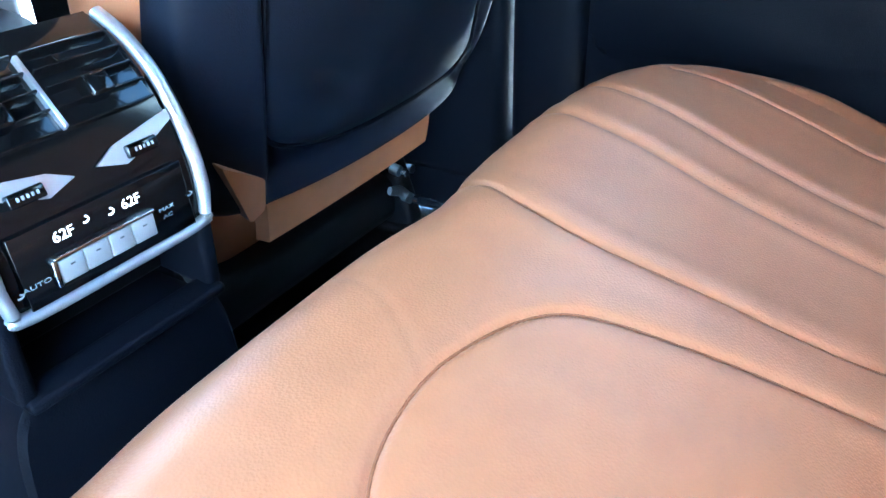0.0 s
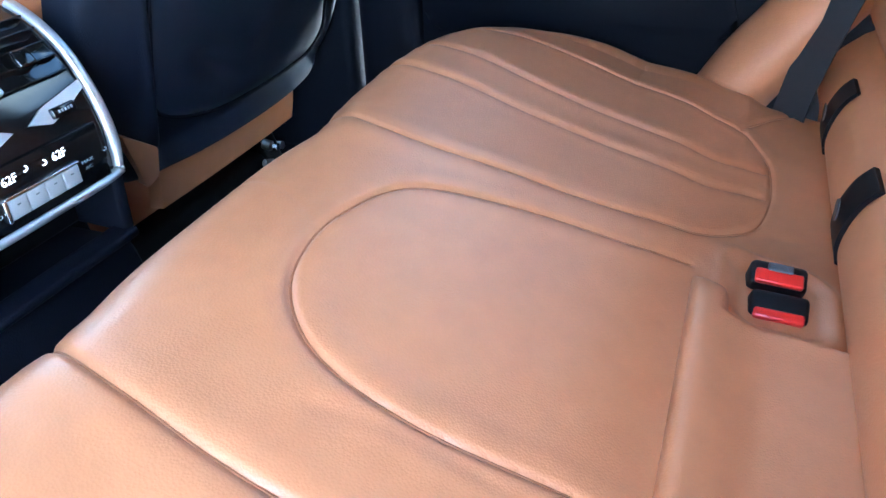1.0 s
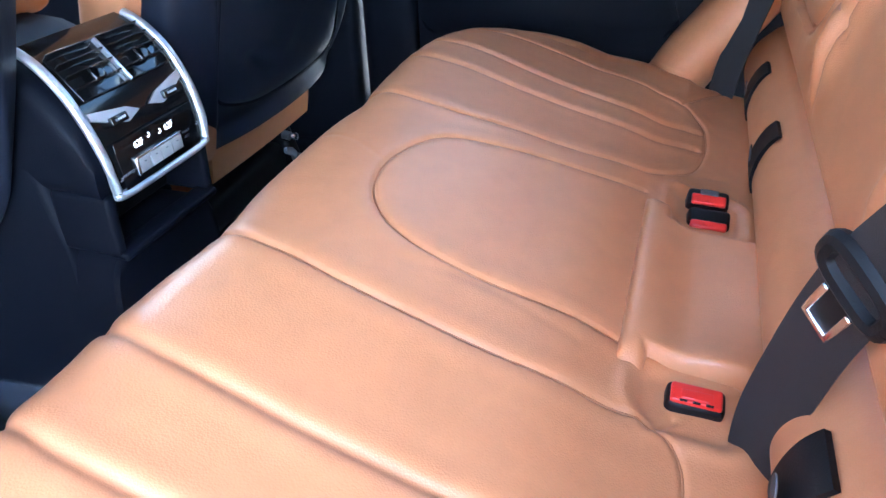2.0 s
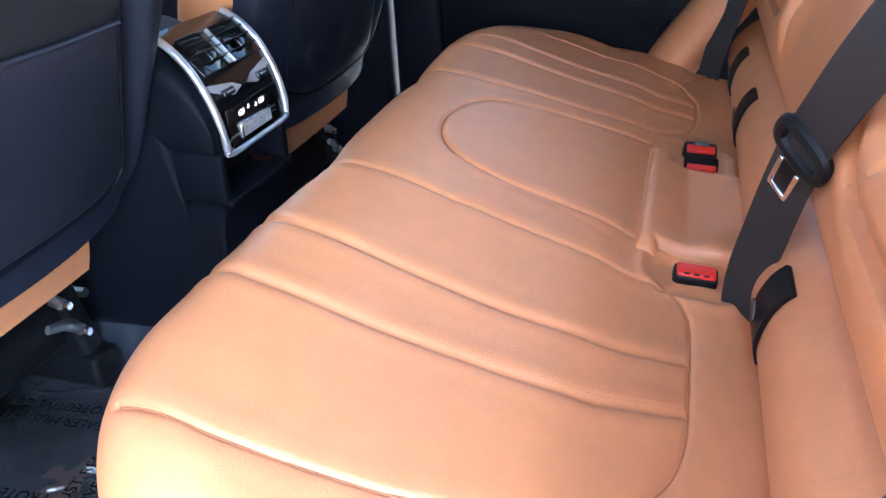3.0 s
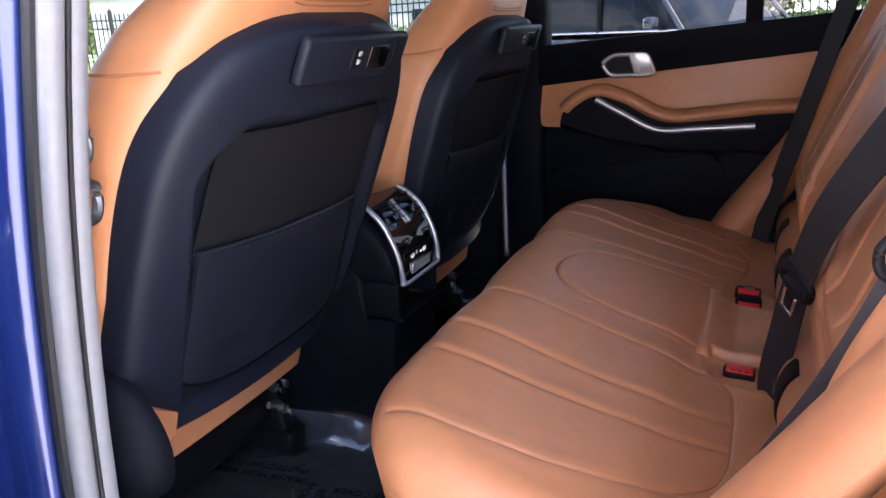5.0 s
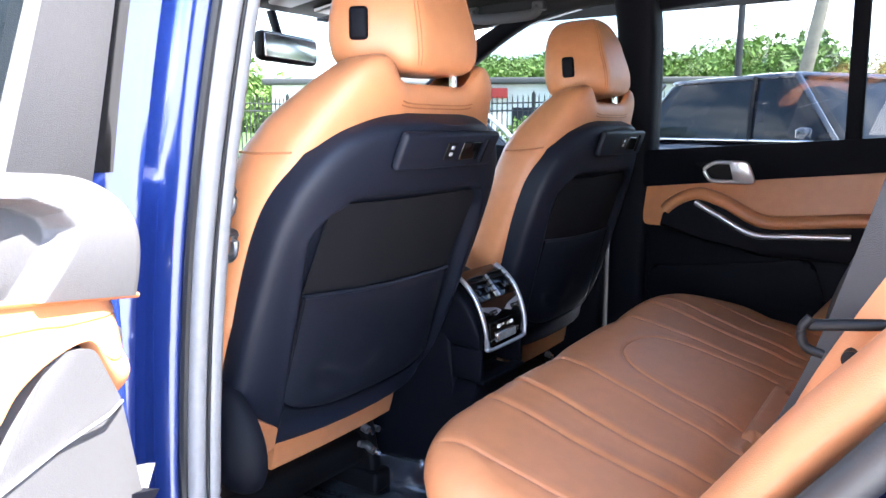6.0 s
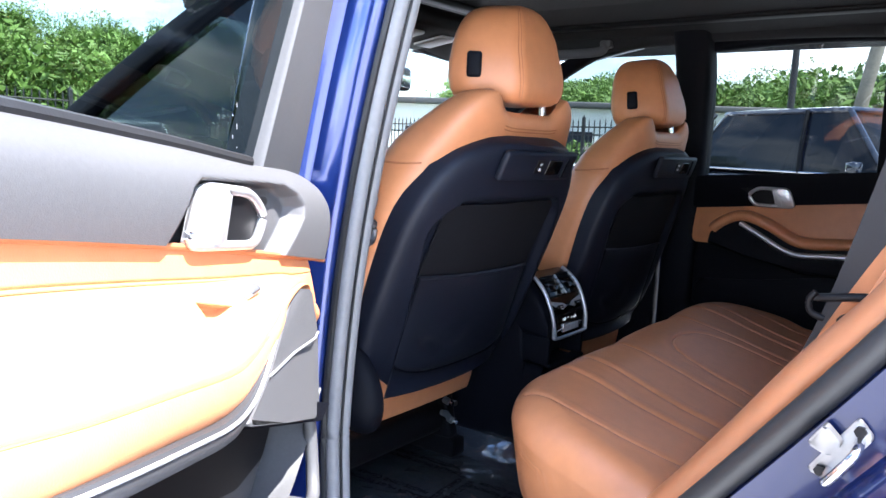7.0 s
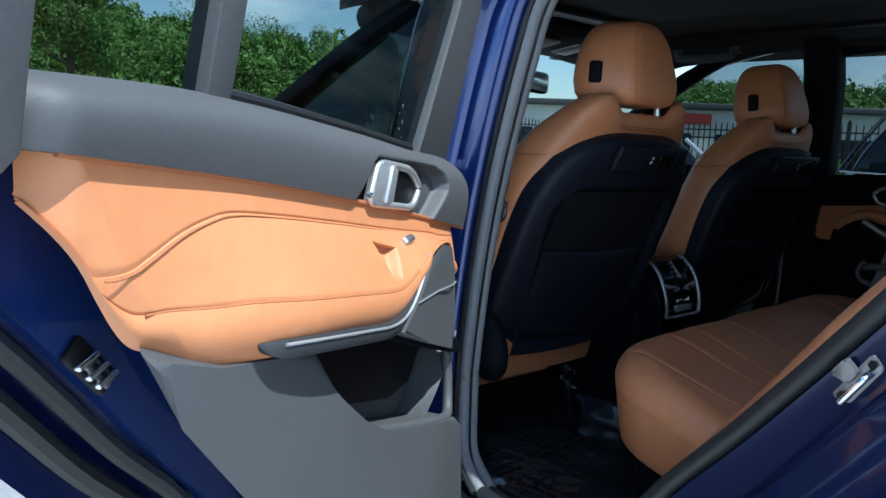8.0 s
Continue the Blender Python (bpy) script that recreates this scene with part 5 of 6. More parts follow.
for off, w, r in ((0.012, -0.095, 0.010), (0.038, -0.112, 0.012)):
    part("edge_seal", tube([D(a + off, b - off * 0.6, w) for a, b in smooth_line([(0.862, 1.23), (0.862, 1.19), (0.845, 1.135), (0.811, 1.092), (0.745, 1.023), (0.66, 0.928), (0.557, 0.825), (0.46, 0.66), (0.39, 0.42)], 40)], r, 8), RUBBER_BLACK_SHADED, door, "black door edge seal")
belt_top, joint = (sorted(tuple(q) for q in smooth_line(t, 120)) for t in (belt_top, joint))
# grey upper panel, gently swelling
def inside(poly, u, z, soft):
    """1 inside a convex outline, 0 outside, with a soft edge."""
    q = -9.0
    for (u0, z0), (u1, z1) in zip(poly, poly[1:] + poly[:1]):
        q = max(q, ((u - u0) * (z1 - z0) - (z - z0) * (u1 - u0)) / math.hypot(u1 - u0, z1 - z0))
    return 1 / (1 + math.exp(max(-40, min(40, q / soft))))


BOWL = [(0.408, 1.130), (0.363, 1.190), (0.345, 1.197), (0.140, 1.182), (0.112, 1.170), (0.104, 1.158), (0.106, 1.148), (0.165, 1.090)]
us = sorted({*np.linspace(-0.015, 0.845, 90).round(4), *np.linspace(0.085, 0.43, 210).round(4)})
rows = []
for t in np.linspace(0, 1, 60):
    row = []
    for u in us:
        zt, zb = float(rows_of(belt_top, u)), float(rows_of(joint, u))
        z = zt + (zb - zt) * t
        e = min(1.0, (u + 0.015) / 0.025, (0.845 - u) / 0.03)
        w = 0.020 * math.sin(math.pi * min(1, t * 1.15) ** 0.55 / 1.0 * 0.5) + 0.006 - 0.028 * (1 - t) ** 6 - 0.02 * (1 - max(0, e)) ** 2 - 0.012 * t * t
        w -= inside(BOWL, u, z, 0.0011) * (0.026 + 0.018 * math.exp(-((u - 0.22) / 0.05) ** 2) * min(1, max(0, (z - 1.12) / 0.05)))
        row.append(D(u, z, w))
    rows.append(row)
part("upper_trim", sheet(rows, 0.03, (*(-DW), 0)), GREY, door, "grey upper door trim")
part("belt_seal", tube([D(u, float(rows_of(belt_top, u)) + 0.002, -0.02) for u in np.linspace(0.17, 0.62, 30)], 0.007, 8), RUBBER_BLACK_SHADED, door)
# tan leather panel with the armrest shelf and a pull cup
seam = [(-0.02, 1.064), (0.10, 1.076), (0.15, 1.085), (0.29, 1.103), (0.436, 1.124), (0.554, 1.140), (0.63, 1.148), (0.665, 1.145), (0.70, 1.136), (0.735, 1.121), (0.757, 1.1125), (0.785, 1.111), (0.797, 1.124), (0.815, 1.15), (0.845, 1.2015)]
foot = [(-0.02, 1.000), (0.045, 1.001), (0.072, 1.018), (0.098, 1.055), (0.120, 1.066), (0.17, 1.066), (0.215, 1.058), (0.255, 1.041), (0.295, 1.020), (0.335, 0.994), (0.375, 0.984), (0.464, 0.993), (0.581, 1.006), (0.671, 1.019), (0.725, 1.040), (0.758, 1.058), (0.805, 1.130), (0.836, 1.180), (0.845, 1.200)]
swell = [(-0.02, 0.004), (0.05, 0.010), (0.12, 0.018), (0.22, 0.036), (0.30, 0.052), (0.53, 0.048), (0.61, 0.036), (0.68, 0.018), (0.735, 0.005), (0.845, 0.002)]
seam, foot, swell = (sorted(tuple(q) for q in smooth_line(t, 160)) for t in (seam, foot, swell))
us = np.linspace(-0.008, 0.828, 430)
rows = []
CUP = [(0.368, 1.094), (0.320, 1.082), (0.345, 1.052), (0.362, 1.054)]
for t in np.linspace(0, 1, 170):
    row = []
    for u in us:
        zj, zs, zf, sw = (float(rows_of(q, u)) for q in (joint, seam, foot, swell))
        zs = min(zs, zj - 0.004)
        zf = min(zf, zs - 0.004)
        if t < 0.35:
            k = t / 0.35
            z, w = zj + (zs - zj) * k, 0.004 + 0.005 * k - 0.0018 * math.exp(-((1 - k) / 0.05) ** 2)
        else:
            k = (t - 0.35) / 0.65
            ze = zf + (zs - zf) * 0.42
            if k < 0.6:
                q = k / 0.6
                z, w = zs + (ze - zs) * q, 0.008 + sw * (q ** 0.85)
                w -= 0.0018 * math.exp(-((1 - q) / 0.04) ** 2)
            else:
                q = (k - 0.6) / 0.4
                z, w = ze + (zf - ze) * q, 0.008 + sw * (1 - 0.50 * q ** 2) + 0.006 * math.sin(math.pi * q)
        w -= 0.32 * max(0.0, u - float(np.interp(z, [1.03, 1.074, 1.112, 1.158, 1.2], [0.700, 0.733, 0.763, 0.782, 0.802])))
        w -= 0.017 * inside(CUP, u, z, 0.0007) + 0.022 * max(0, (0.06 - u) / 0.06) ** 2 + 0.022 * max(0, (u - 0.798) / 0.03) ** 2
        row.append(D(u, z, w))
    rows.append(row)
panel = part("middle_trim", sheet(rows), TAN, door, "tan leather panel with padded armrest and pull cup")


def on_panel(u, z):
    """Swell of the tan panel at a place below its seam."""
    zs, zf, q = (float(rows_of(t, u)) for t in (seam, foot, swell))
    ze = zf + (zs - zf) * 0.42
    return 0.008 + q * max(0.0, min(1.0, (zs - z) / (zs - ze))) ** 0.85


sw = part("window_switch", rbox((0.030, 0.011, 0.007), 0.003, DM(0.275, 1.090, 0.030) @ pose(0, 0, 0, -50, 0, 6)), SATIN, panel, "silver window switch")
part("switch_cap", rbox((0.020, 0.009, 0.006), 0.002, DM(0.275, 1.0915, 0.0315) @ pose(0, 0, 0, -50, 0, 6)), GREY, sw)
part("seam", tube([D(u, float(rows_of(seam, u)) - 0.002, 0.0105) for u in np.linspace(0.25, 0.785, 60)], 0.0010, 6), TAN_DARK, panel)
part("seam", tube([D(u, float(rows_of(foot, u)) + 0.42 * (float(rows_of(seam, u)) - float(rows_of(foot, u))), 0.007 + float(rows_of(swell, u))) for u in np.linspace(0.30, 0.745, 50)], 0.0012, 6), TAN_DARK, panel)
part("joint_piping", tube([D(u, float(rows_of(joint, u)), 0.006) for u in np.linspace(-0.010, 0.822, 40)], 0.0030, 8), TAN_DARK, door)
# bent pull strip under the armrest
strip = smooth_line([(0.632, 1.031, 0.034), (0.60, 1.029, 0.044), (0.53, 1.022, 0.055), (0.45, 1.012, 0.059), (0.400, 1.006, 0.060), (0.365, 1.008, 0.060), (0.335, 1.020, 0.059), (0.295, 1.045, 0.054), (0.258, 1.065, 0.046), (0.230, 1.074, 0.038)], 90)
rows = []
for i, (u, z, w) in enumerate(strip):
    k = min(1.0, i / 10) ** 0.6 * (1.0 - 0.72 * max(0.0, (i - 45) / 44))
    rows.append([D(u, z - 0.0095 * k + 0.0095 * k * c, w + 0.004 + 0.003 * k * (1 - c * c)) for c in np.linspace(1, -1, 9)])
part("pull_strip", sheet(rows, 0.010, (*(-DW), 0)), GREY_DARK, door, "dark grey pull strip")
part("strip_inlay", tube([D(u, z - 0.004, w + 0.0075) for u, z, w in strip[9:-4]], 0.0019, 8), SATIN, door, "satin silver inlay")
# speaker wedge in front of the armrest
part("speaker_cover", prism(round_outline([(0.170, 1.074), (0.115, 1.063), (0.060, 0.998), (0.012, 0.880), (0.070, 0.890), (0.19, 0.928), (0.325, 0.974), (0.255, 1.005)], 0.010), -0.03, 0.034, lambda a, b, h: D(a, b, h + 0.10 * max(0, a - 0.16) - 0.25 * max(0, 0.10 - a)), 0.006), GREY, door, "grey speaker cover")
part("cover_joint", tube([D(a, z, 0.0350 + 0.10 * max(0, a - 0.16) - 0.25 * max(0, 0.10 - a)) for a, z in ((0.262, 1.003), (0.17, 1.002), (0.10, 1.001), (0.063, 0.999))], 0.0016, 6), SATIN, door)
# lower panel with the storage bin cut out of it
part("lower_trim", prism([(0.768, 1.050), (0.723, 0.979), (0.634, 0.88), (0.53, 0.76), (0.44, 0.60), (0.40, 0.50), (-0.02, 0.50), (-0.02, 0.60), (-0.010, 0.735), (0.02, 0.757), (0.066, 0.768), (0.111, 0.778), (0.292, 0.827), (0.365, 0.849), (0.392, 0.866), (0.445, 0.921), (0.500, 0.985), (0.515, 0.993), (0.581, 1.003), (0.671, 1.017), (0.735, 1.038)], -0.05, 0.028, lambda a, b, h: D(a + 1.0 * (h - 0.028) * max(0, min(1, (a - 0.35) / 0.2)), b, h), 0.012, 4), GREY, door, "grey lower door trim")
part("bin_lip", tube([D(a, b, c) for a, b, c in smooth_line([(0.33, 0.838, 0.018), (0.20, 0.802, 0.018), (0.08, 0.771, 0.016), (0.035, 0.765, 0.012), (0.012, 0.785, 0.004), (0.004, 0.83, -0.002), (0.006, 0.88, -0.006)], 40)], 0.009, 10), GREY, door)
part("bin_back", prism([(0.50, 0.985), (0.30, 0.70), (-0.03, 0.70), (-0.03, 0.90), (0.25, 0.97)], -0.062, -0.056, lambda a, b, h: D(a, b, h)), GREY, door, "inside of the storage bin")
# black sheet just in front of the bin's grey back
part("bin_lining", prism(round_outline([(0.505, 0.995), (0.40, 0.905), (0.30, 0.852), (0.13, 0.812), (0.05, 0.822), (-0.01, 0.905), (0.25, 0.985)], 0.01), -0.056, -0.052, lambda a, b, h: D(a, b, h)), BLACK, door, "black sheet inside the bin")
part("bin_floor", prism([(0.40, 0.86), (0.39, 0.85), (-0.02, 0.72), (-0.02, 0.73)], -0.06, 0.02, lambda a, b, h: D(a, b, h)), GREY, door)
rows = [[D(0.135 - 0.15 * c - 0.03 * r, 0.775 + 0.115 * c ** 1.5 - 0.03 * (1 - r) * (1 - c), -0.050 + 0.045 * r) for r in np.linspace(0, 1, 8)] for c in np.linspace(0, 1, 16)]
part("bin_rib", sheet(rows, 0.006, (*(-DW), 0)), GREY, door)
part("shelf_under", prism([(0.50, 0.985), (0.33, 0.968), (0.19, 0.922), (0.03, 0.872), (0.0, 0.885), (0.26, 0.985), (0.5, 0.998)], -0.05, 0.022, lambda a, b, h: D(a, b, h)), NAVY, door)
door_handle(lambda a, b, h: D(0.275 - 1.36 * a, 1.161 + 0.88 * b - 0.15 * a, h - 0.002), door)
# latch on the rear edge
lt = part("latch", rbox((0.026, 0.060, 0.010), 0.004, DM(0.728, 1.020, -0.064, 44)), BLACK, door, "steel latch in a black plastic cover")
part("latch_mouth", rbox((0.014, 0.036, 0.006), 0.002, DM(0.722, 1.014, -0.060, 44)), STEEL, lt, "bright steel latch plate")
part("latch_slot", rbox((0.005, 0.026, 0.004), 0.001, DM(0.722, 1.014, -0.0565, 44)), BLACK, lt)
for k in (-0.018, -0.004, 0.012):
    part("latch_claw", rbox((0.026, 0.006, 0.009), 0.0028, DM(0.730 + 0.7 * k, 1.020 + 0.7 * k, -0.056, 22)), CHROME, lt)
# window: front pillar trim, sloping rear frame, tinted pane
part("frame_front", prism([(0.130, 1.195), (-0.005, 1.180), (-0.020, 1.42), (-0.03, 1.64), (0.035, 1.64), (0.072, 1.42)], -0.07, -0.022, DL, 0.006), GREY, door, "grey window pillar trim")
part("frame_bar", prism([(0.640, 1.235), (0.604, 1.235), (0.588, 1.64), (0.624, 1.64)], -0.05, -0.02, DL, 0.004), GREY, door, "grey window bar")
part("frame_rear", prism([(0.91, 1.14), (0.850, 1.20), (0.846, 1.64), (0.91, 1.64)], -0.06, 0.012, DL, 0.006), GREY, door, "grey rear window frame")
part("frame_top", prism([(0.0, 1.64), (0.90, 1.64), (0.90, 1.68), (0.0, 1.68)], -0.06, 0.0, DL, 0.006), GREY, door)
gl = part("pane", sheet([[DL(0.86, 1.20, -0.035), DL(0.06, 1.19, -0.035)], [DL(0.86, 1.65, -0.035), DL(0.04, 1.65, -0.035)]]), DOOR_TINT, door)
for k in range(5):
    part("glass_mark", rbox((0.0011, 0.002 + 0.002 * (k % 3), 0.0004), 0.0001, DM(0.190 + 0.010 * (k % 2), 1.225 + 0.011 * k, -0.024)), GREY_INK, gl)
for z in (0.62, 1.02):
    h = part("hinge", rbox((0.05, 0.03, 0.06), 0.008, DM(-0.04, z, -0.07)), STEEL, door, "bare steel hinge")

# ---- outside ----
gx, gy = np.meshgrid(np.linspace(-1, 1, 61) ** 3 * 400, np.linspace(-1, 1, 61) ** 3 * 400)
gz = np.zeros_like(gx) - 0.002 + 0.9 * np.clip((np.maximum(gy, gx) - 26) / 30, 0, 1)
single("ground", sheet(np.stack([gx, gy, gz], -1)), CONCRETE, "light grey concrete car lot reaching far off", "ground", "structure", smooth=False)
for name, x0, x1, y0, y1 in (("verge_front", -60, 60, 14.5, 60), ("verge_side", 15.5, 60, -40, 14.3)):
    gx, gy = np.meshgrid(np.linspace(x0, x1, 40), np.linspace(y0, y1, 20))
    gz = 0.05 + 0.9 * np.clip((np.maximum(gy, gx) - 26) / 30, 0, 1) + 0.15 * np.sin(gx * 0.6) * np.sin(gy * 0.5)
    single(name, sheet(np.stack([gx, gy, gz], -1), 0.3), GRASS, "green grass verge behind the fence", "grass", "structure")


def fence(x0, y0, x1, y1, label):
    f = thing("iron_fence", (x0, y0, 0), label, "fence", "iron fences")
    n = int(math.hypot(x1 - x0, y1 - y0) / 0.14)
    V, Q = [], []
    for i in range(n + 1):
        t = i / n
        x, y = x0 + (x1 - x0) * t, y0 + (y1 - y0) * t
        r, h = (0.035, 2.0) if i % 17 == 0 else (0.011, 1.92)
        k = len(V)
        V += [(x + a * r, y + b * r, z) for z in (0, h) for a, b in ((-1, -1), (1, -1), (1, 1), (-1, 1))] + [(x, y, h + 0.08)]
        Q += [[k, k + 1, k + 5, k + 4], [k + 1, k + 2, k + 6, k + 5], [k + 2, k + 3, k + 7, k + 6], [k + 3, k, k + 4, k + 7]]
        Q += [[k + 4, k + 5, k + 8], [k + 5, k + 6, k + 8], [k + 6, k + 7, k + 8], [k + 7, k + 4, k + 8]]
    tagged(part("pickets", (V, Q), IRON, f, smooth=False), kind="stuff")
    for z in (0.25, 1.62, 1.80):
        part("rail", tube([(x0, y0, z), (x1, y1, z)], 0.018, 6), IRON, f)


fence(15, -30, 15, 14, "black iron picket fence beside the lot")
fence(-30, 14, 15, 14, "black iron picket fence ahead of the car")


def leaf_cloud(centres, seed, per, size):
    """Crowns of many small leaf blades round uneven clumps."""
    rg = np.random.default_rng(seed)
    blades = []
    for cx, cy, cz, rad, tall in centres:
        clumps = rg.normal(0, 1, (16, 3))
        clumps = clumps / np.linalg.norm(clumps, axis=1)[:, None] * rg.uniform(0.3, 0.85, (16, 1)) * (rad, rad, tall)
        d, a, b = rg.normal(0, 1, (per, 3)), rg.normal(0, 1, (per, 3)), rg.normal(0, 1, (per, 3))
        d /= np.linalg.norm(d, axis=1)[:, None]
        p = np.array((cx, cy, cz)) + clumps[rg.integers(0, 16, per)] + d * rg.uniform(0.70, 1.05, (per, 1)) * rad * 0.33
        a *= size * rg.uniform(0.6, 1.3, (per, 1)) / np.linalg.norm(a, axis=1)[:, None]
        b *= size * rg.uniform(0.5, 1.0, (per, 1)) / np.linalg.norm(b, axis=1)[:, None]
        blades.append(np.stack([p - a, p + b * 0.6, p + a, p - b * 0.6], 1))
    V = np.concatenate(blades).reshape(-1, 3)
    Q = np.arange(len(V)).reshape(-1, 4).tolist()
    V = V.tolist()
    return V, Q


rg = np.random.default_rng(4)
crowns = []
for i in range(74):
    x, y = rg.uniform(50, 74), rg.uniform(-26, 46)
    r = rg.uniform(2.4, 4.6)
    crowns.append((x, y, rg.uniform(2.2, 4.4) + 0.10 * (x - 50), r * 1.1, r * 0.72))
for i in range(92):
    x, y = rg.uniform(-46, 52), rg.uniform(50, 74)
    r = rg.uniform(2.6, 4.8)
    crowns.append((x, y, rg.uniform(2.2, 5.0) + 0.25 * (y - 50), r * 1.1, r * 0.9))
outer, inner = leaf_cloud(crowns, 11, 4600, 0.125), leaf_cloud([(x, y, z, r * 0.82, t * 0.82) for x, y, z, r, t in crowns], 13, 1100, 0.42)
single("far_woods", (outer[0] + inner[0], outer[1] + [[i + len(outer[0]) for i in q] for q in inner[1]]), LEAF, "dense green woods behind the fences", "woods", "stuff", smooth=False)
hedge = [(x, 18.5 + rg.uniform(-0.8, 2.5), rg.uniform(0.5, 1.3), 1.3, 1.0) for x in np.arange(-26, 16, 1.9)] + [(18 + rg.uniform(-0.5, 1), y, rg.uniform(0.5, 1.2), 1.3, 1.0) for y in np.arange(-16, 14, 2.4)]
single("undergrowth", leaf_cloud(hedge, 12, 1100, 0.09), LEAF, "low green bushes along the fences", "bushes", "stuff", smooth=False)


def tree(x, y, h, r, seed):
    t = thing("tree", (x, y, 0), "tall leafy green tree with a bare lower trunk", "tree", "trees")
    part("trunk", tube(smooth_line([(x, y, -0.1), (x + 0.1, y, h * 0.35), (x - 0.1, y + 0.1, h * 0.7), (x, y, h * 0.95)], 14), np.linspace(0.22, 0.06, 14), 9), BARK, t)
    for k in range(5):
        a = 1.3 * k + seed
        z = h * (0.4 + 0.09 * k)
        part("limb", tube([(x, y, z), (x + math.cos(a) * r * 0.4, y + math.sin(a) * r * 0.4, z + 0.5), (x + math.cos(a) * r * 0.8, y + math.sin(a) * r * 0.8, z + 1.3)], [0.08, 0.06, 0.02], 7), BARK, t)
    part("crown", leaf_cloud([(x, y, h * 0.70, r, h * 0.28), (x + r * 0.4, y, h * 0.55, r * 0.7, h * 0.2), (x - r * 0.4, y + 0.4, h * 0.58, r * 0.7, h * 0.2)], seed, 5200, 0.11), LEAF, t, smooth=False)


tree(-1.5, 33.0, 9.5, 2.4, 21)
tree(8.5, 35.0, 9.0, 2.6, 22)
tree(-12.0, 36.0, 9.0, 2.8, 24)


def utility_pole(x, y, h, r, lean, mat, label):
    p = thing("utility_pole", (x, y, 0), label, "pole", "poles")
    part("shaft", tube([(x, y, -0.2), (x, y + lean, h)], [r, r * 0.75], 14), mat, p)
    part("crossarm", rbox((0.1, 2.2, 0.1), 0.02, pose(x, y + lean * 0.94, h * 0.94)), mat, p)
    return p


utility_pole(14.2, 3.4, 9.0, 0.07, -0.1, IRON, "slim black lamp pole beside the fence")
utility_pole(19.5, 3.5, 10.0, 0.17, -1.7, POLE, "weathered wooden utility pole leaning a little")
utility_pole(1.5, 27.0, 10.0, 0.20, 0.0, POLE, "weathered wooden utility pole")
utility_pole(3.6, 28.0, 10.0, 0.14, 0.0, POLE, "weathered wooden utility pole further off")


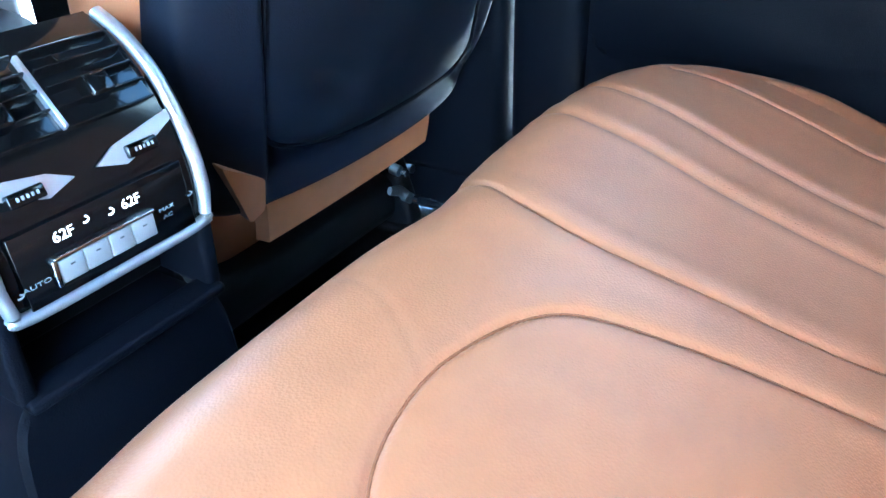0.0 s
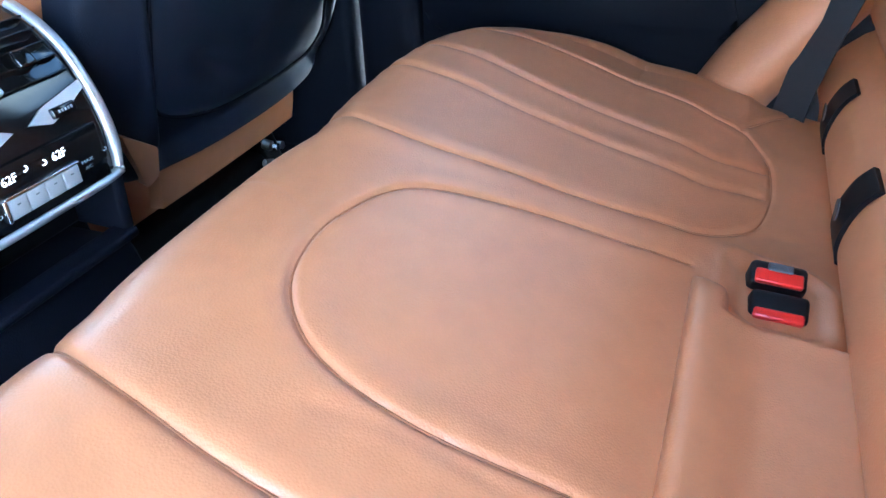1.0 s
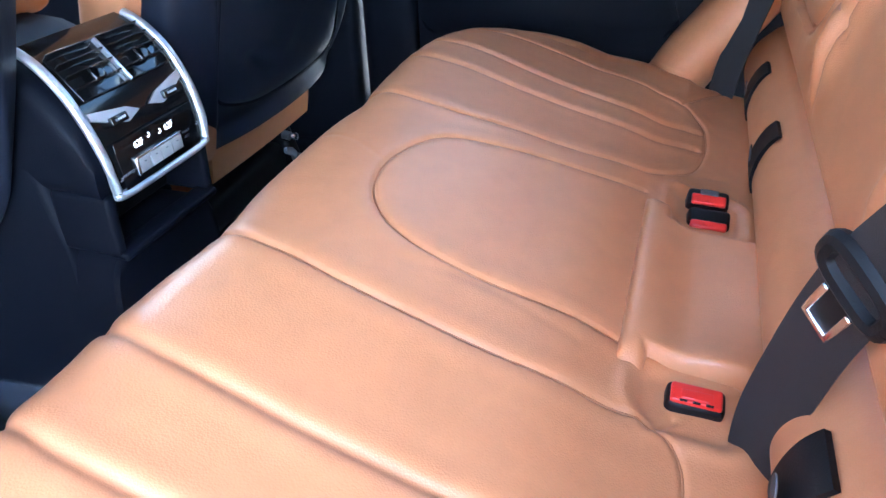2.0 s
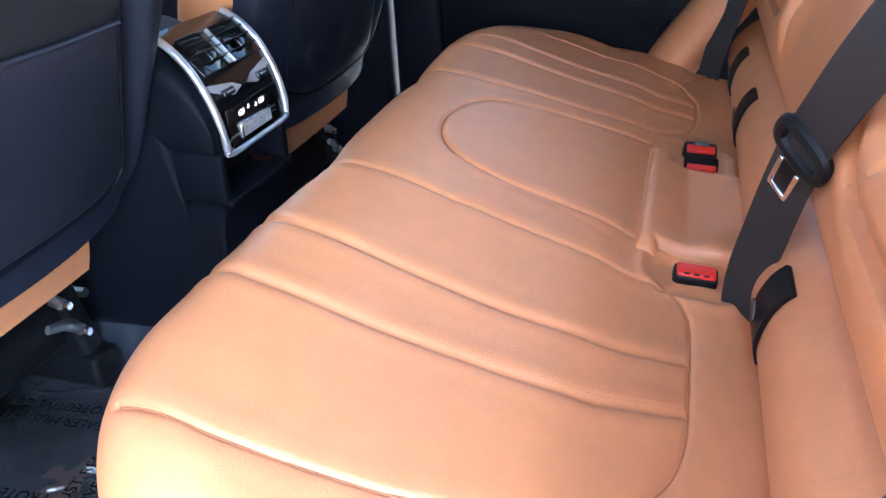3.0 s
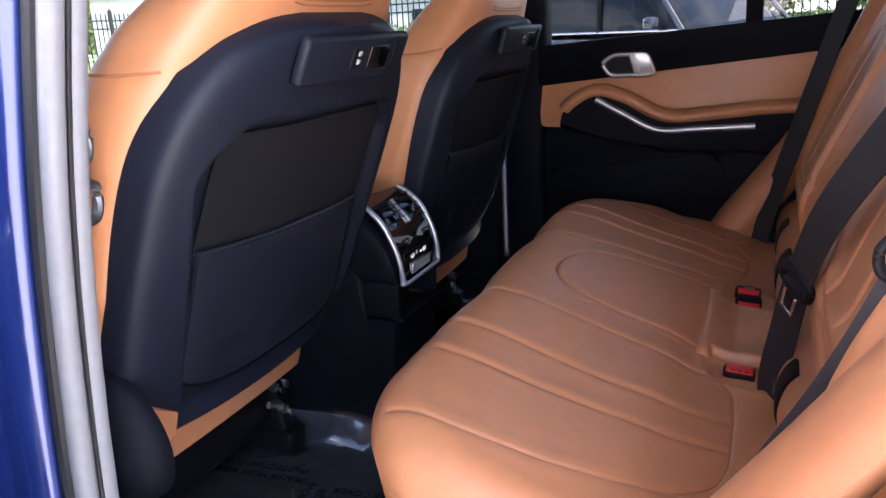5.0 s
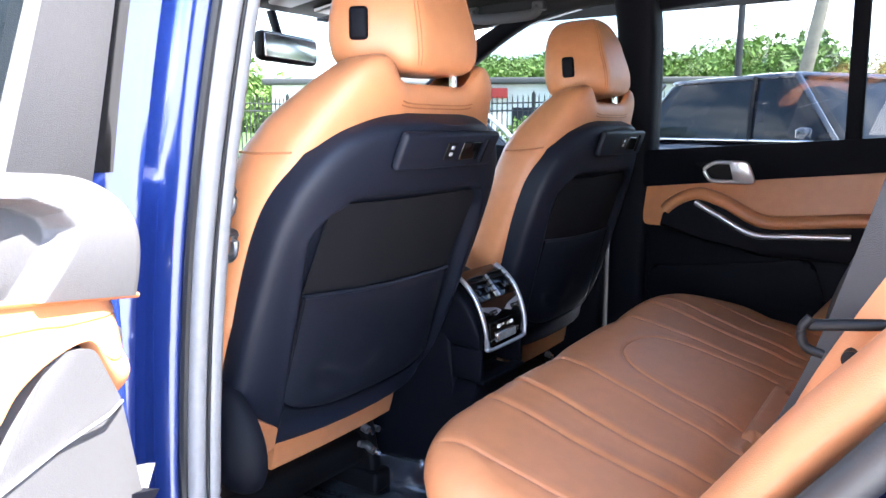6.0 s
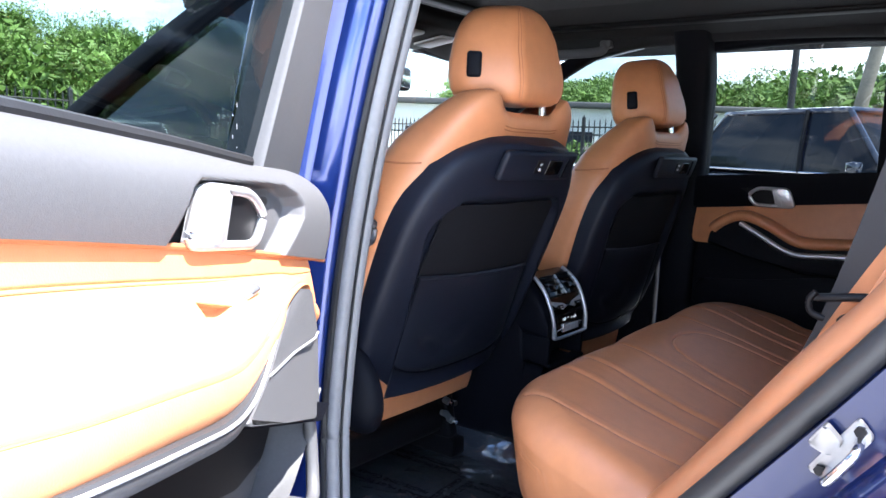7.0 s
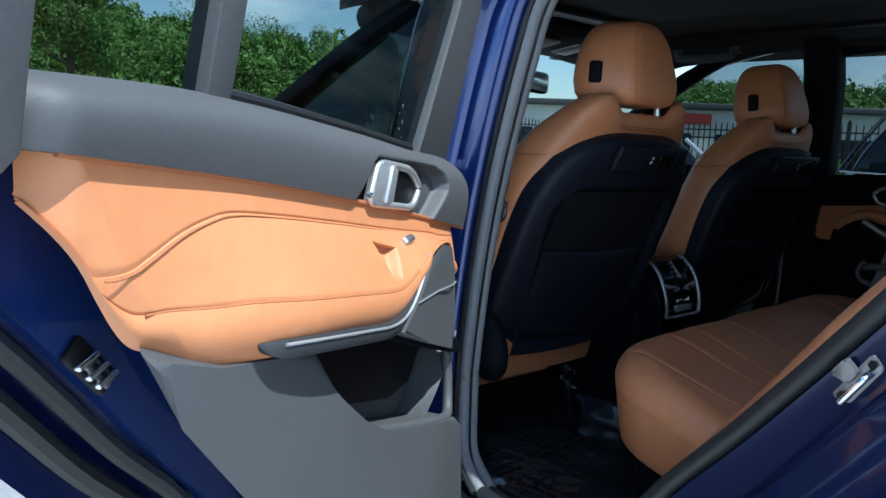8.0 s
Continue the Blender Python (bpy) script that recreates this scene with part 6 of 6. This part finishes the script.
def vehicle(name, m, length, width, height, hood, paint, label, tall):
    """A parked car: body with wheel arches, glass house with pillars, mirrors, lamps, wheels. Local y runs ahead."""
    at = m.translation
    v = thing(name, tuple(at), label, "car", "parked cars")

    def put(x, y, z):
        return tuple(m @ Vector((x, y, z)))

    belt_z = hood
    prof = [(-length / 2, 0.45, 0.75), (-length / 2 + 0.05, 0.30, belt_z - 0.02), (-length * 0.25, 0.26, belt_z), (length * 0.18, 0.26, belt_z - 0.02), (length * 0.26, 0.26, belt_z - 0.04), (length * 0.44, 0.28, belt_z - 0.16), (length / 2 - 0.03, 0.34, belt_z - 0.30), (length / 2, 0.45, 0.68)]
    rings = []
    for y, z0, z1 in prof:
        k = 0.93 if abs(y) > length * 0.45 else 1.0
        rings.append([put(k * width / 2 * math.copysign(abs(math.cos(a)) ** 0.3, math.cos(a)), y, (z0 + z1) / 2 + (z1 - z0) / 2 * math.copysign(abs(math.sin(a)) ** 0.4, math.sin(a))) for a in np.linspace(0, 2 * math.pi, 36, endpoint=False)])
    part("body", loft(rings), paint, v)
    back, front = (-length * 0.47, length * 0.23) if tall else (-length * 0.36, length * 0.20)
    rb, rf = (-length * 0.36, length * 0.09) if tall else (-length * 0.20, length * 0.04)
    w0, w1 = width / 2 - 0.07, width / 2 - 0.22
    rings = []
    for t in np.linspace(0, 1, 9):
        ww, y0, y1 = w0 + (w1 - w0) * t ** 1.3, back + (rb - back) * t ** 1.4, front + (rf - front) * t
        z = belt_z - 0.03 + (height - 0.05 - belt_z) * t
        rings.append([put(ww * math.copysign(abs(math.cos(a)) ** 0.22, math.cos(a)), (y0 + y1) / 2 + (y1 - y0) / 2 * math.copysign(abs(math.sin(a)) ** 0.22, math.sin(a)), z) for a in np.linspace(0, 2 * math.pi, 48, endpoint=False)])
    part("glass_house", loft(rings), SUV_GLASS, v, "dark reflecting windows")
    rr = [[put((w1 + 0.02) * k * math.copysign(abs(math.cos(a)) ** 0.3, math.cos(a)), (rb + rf) / 2 + (rf - rb + 0.10) / 2 * k * math.copysign(abs(math.sin(a)) ** 0.3, math.sin(a)), z) for a in np.linspace(0, 2 * math.pi, 40, endpoint=False)] for k, z in ((0.99, height - 0.075), (1.0, height - 0.055), (0.97, height - 0.02), (0.80, height), (0.3, height + 0.012))]
    part("roof", loft(rr), paint, v)
    for s in (-1, 1):
        for t0, t1 in ((front, rf), (0.02 * length - 0.15, 0.0 * length - 0.15), (back, rb)):
            part("pillar", tube([put(s * (w0 + 0.012), t0, belt_z - 0.02), put(s * (w0 + w1) / 2 + s * 0.028, (t0 + t1) / 2, (belt_z + height) / 2 - 0.02), put(s * (w1 + 0.015), t1, height - 0.05)], 0.03, 8), paint if t0 != 0.02 * length - 0.15 else BLACK, v)
        mi = part("mirror", rbox((0.14, 0.12, 0.13), 0.04, m @ pose(s * (width / 2 + 0.06), front - 0.30, belt_z + 0.07)), paint, v)
        part("mirror_glass", rbox((0.11, 0.01, 0.09), 0.004, m @ pose(s * (width / 2 + 0.06), front - 0.362, belt_z + 0.07)), CHROME, mi)
        part("belt_trim", tube([put(s * (width / 2 - 0.045), y, belt_z - 0.01) for y in np.linspace(back, front, 8)], 0.012, 6), CHROME if tall else BLACK, v)
        part("headlight", rbox((0.30, 0.14, 0.14), 0.05, m @ pose(s * (width / 2 - 0.25), length / 2 - 0.10, 0.72)), CHROME, v, "clear headlight")
        part("tail_light", rbox((0.24, 0.10, 0.20), 0.04, m @ pose(s * (width / 2 - 0.20), -length / 2 + 0.06, 0.85)), SIGN_RED, v, "red tail light")
        for y in (-length * 0.30, length * 0.31):
            wheel = part("wheel", tube([put(s * (width / 2 - 0.24), y, 0.36), put(s * (width / 2 + 0.01), y, 0.36)], 0.36, 28), TYRE, v)
            part("rim", tube([put(s * (width / 2 - 0.10), y, 0.36), put(s * (width / 2 + 0.018), y, 0.36)], 0.25, 20), SATIN, wheel)
    return v


vehicle("parked_suv", pose(8.6, 1.15, 0, 0, 0, 146), 4.9, 1.98, 1.84, 1.10, NAVY_PAINT, "dark blue-black sport utility vehicle parked beside the lot lane", True)
vehicle("parked_car", pose(7.2, 5.6, 0, 0, 0, 150), 4.6, 1.85, 1.46, 0.95, WHITE_PAINT, "white saloon car parked across the lot", False)
vehicle("parked_car", pose(10.6, 8.2, 0, 0, 0, 150), 4.6, 1.85, 1.50, 0.96, WHITE_PAINT, "white saloon car parked by the fence", False)
vehicle("parked_car", pose(5.2, 11.5, 0, 0, 0, 150), 4.5, 1.82, 1.46, 0.95, WHITE_PAINT, "pale saloon car in the lot row", False)
vehicle("parked_car", pose(-6.5, 31.0, 0.2, 0, 0, 90), 4.6, 1.85, 1.5, 0.95, WHITE_PAINT, "white car on the road behind the fence", False)

shop = thing("low_building", (23, 13.5, 0), "low white building with a red sign band", "building")
part("wall", rbox((15, 6, 2.7), 0.05, pose(23, 13.5, 1.35, 0, 0, -60)), STUCCO, shop)
part("roof", rbox((15.5, 6.5, 0.2), 0.05, pose(23, 13.5, 2.68, 0, 0, -60)), GREY, shop)
part("sign_band", rbox((1.3, 0.15, 0.32), 0.03, pose(23, 13.5, 2.3, 0, 0, -60) @ pose(-0.5, -3.06, 0)), SIGN_RED, shop, "red sign band with unreadable lettering")
for k in range(8):
    part("window", rbox((1.0, 0.1, 1.1), 0.03, pose(23, 13.5, 1.3, 0, 0, -60) @ pose(-6.0 + 1.7 * k, -3.0, 0)), SUV_GLASS, shop)
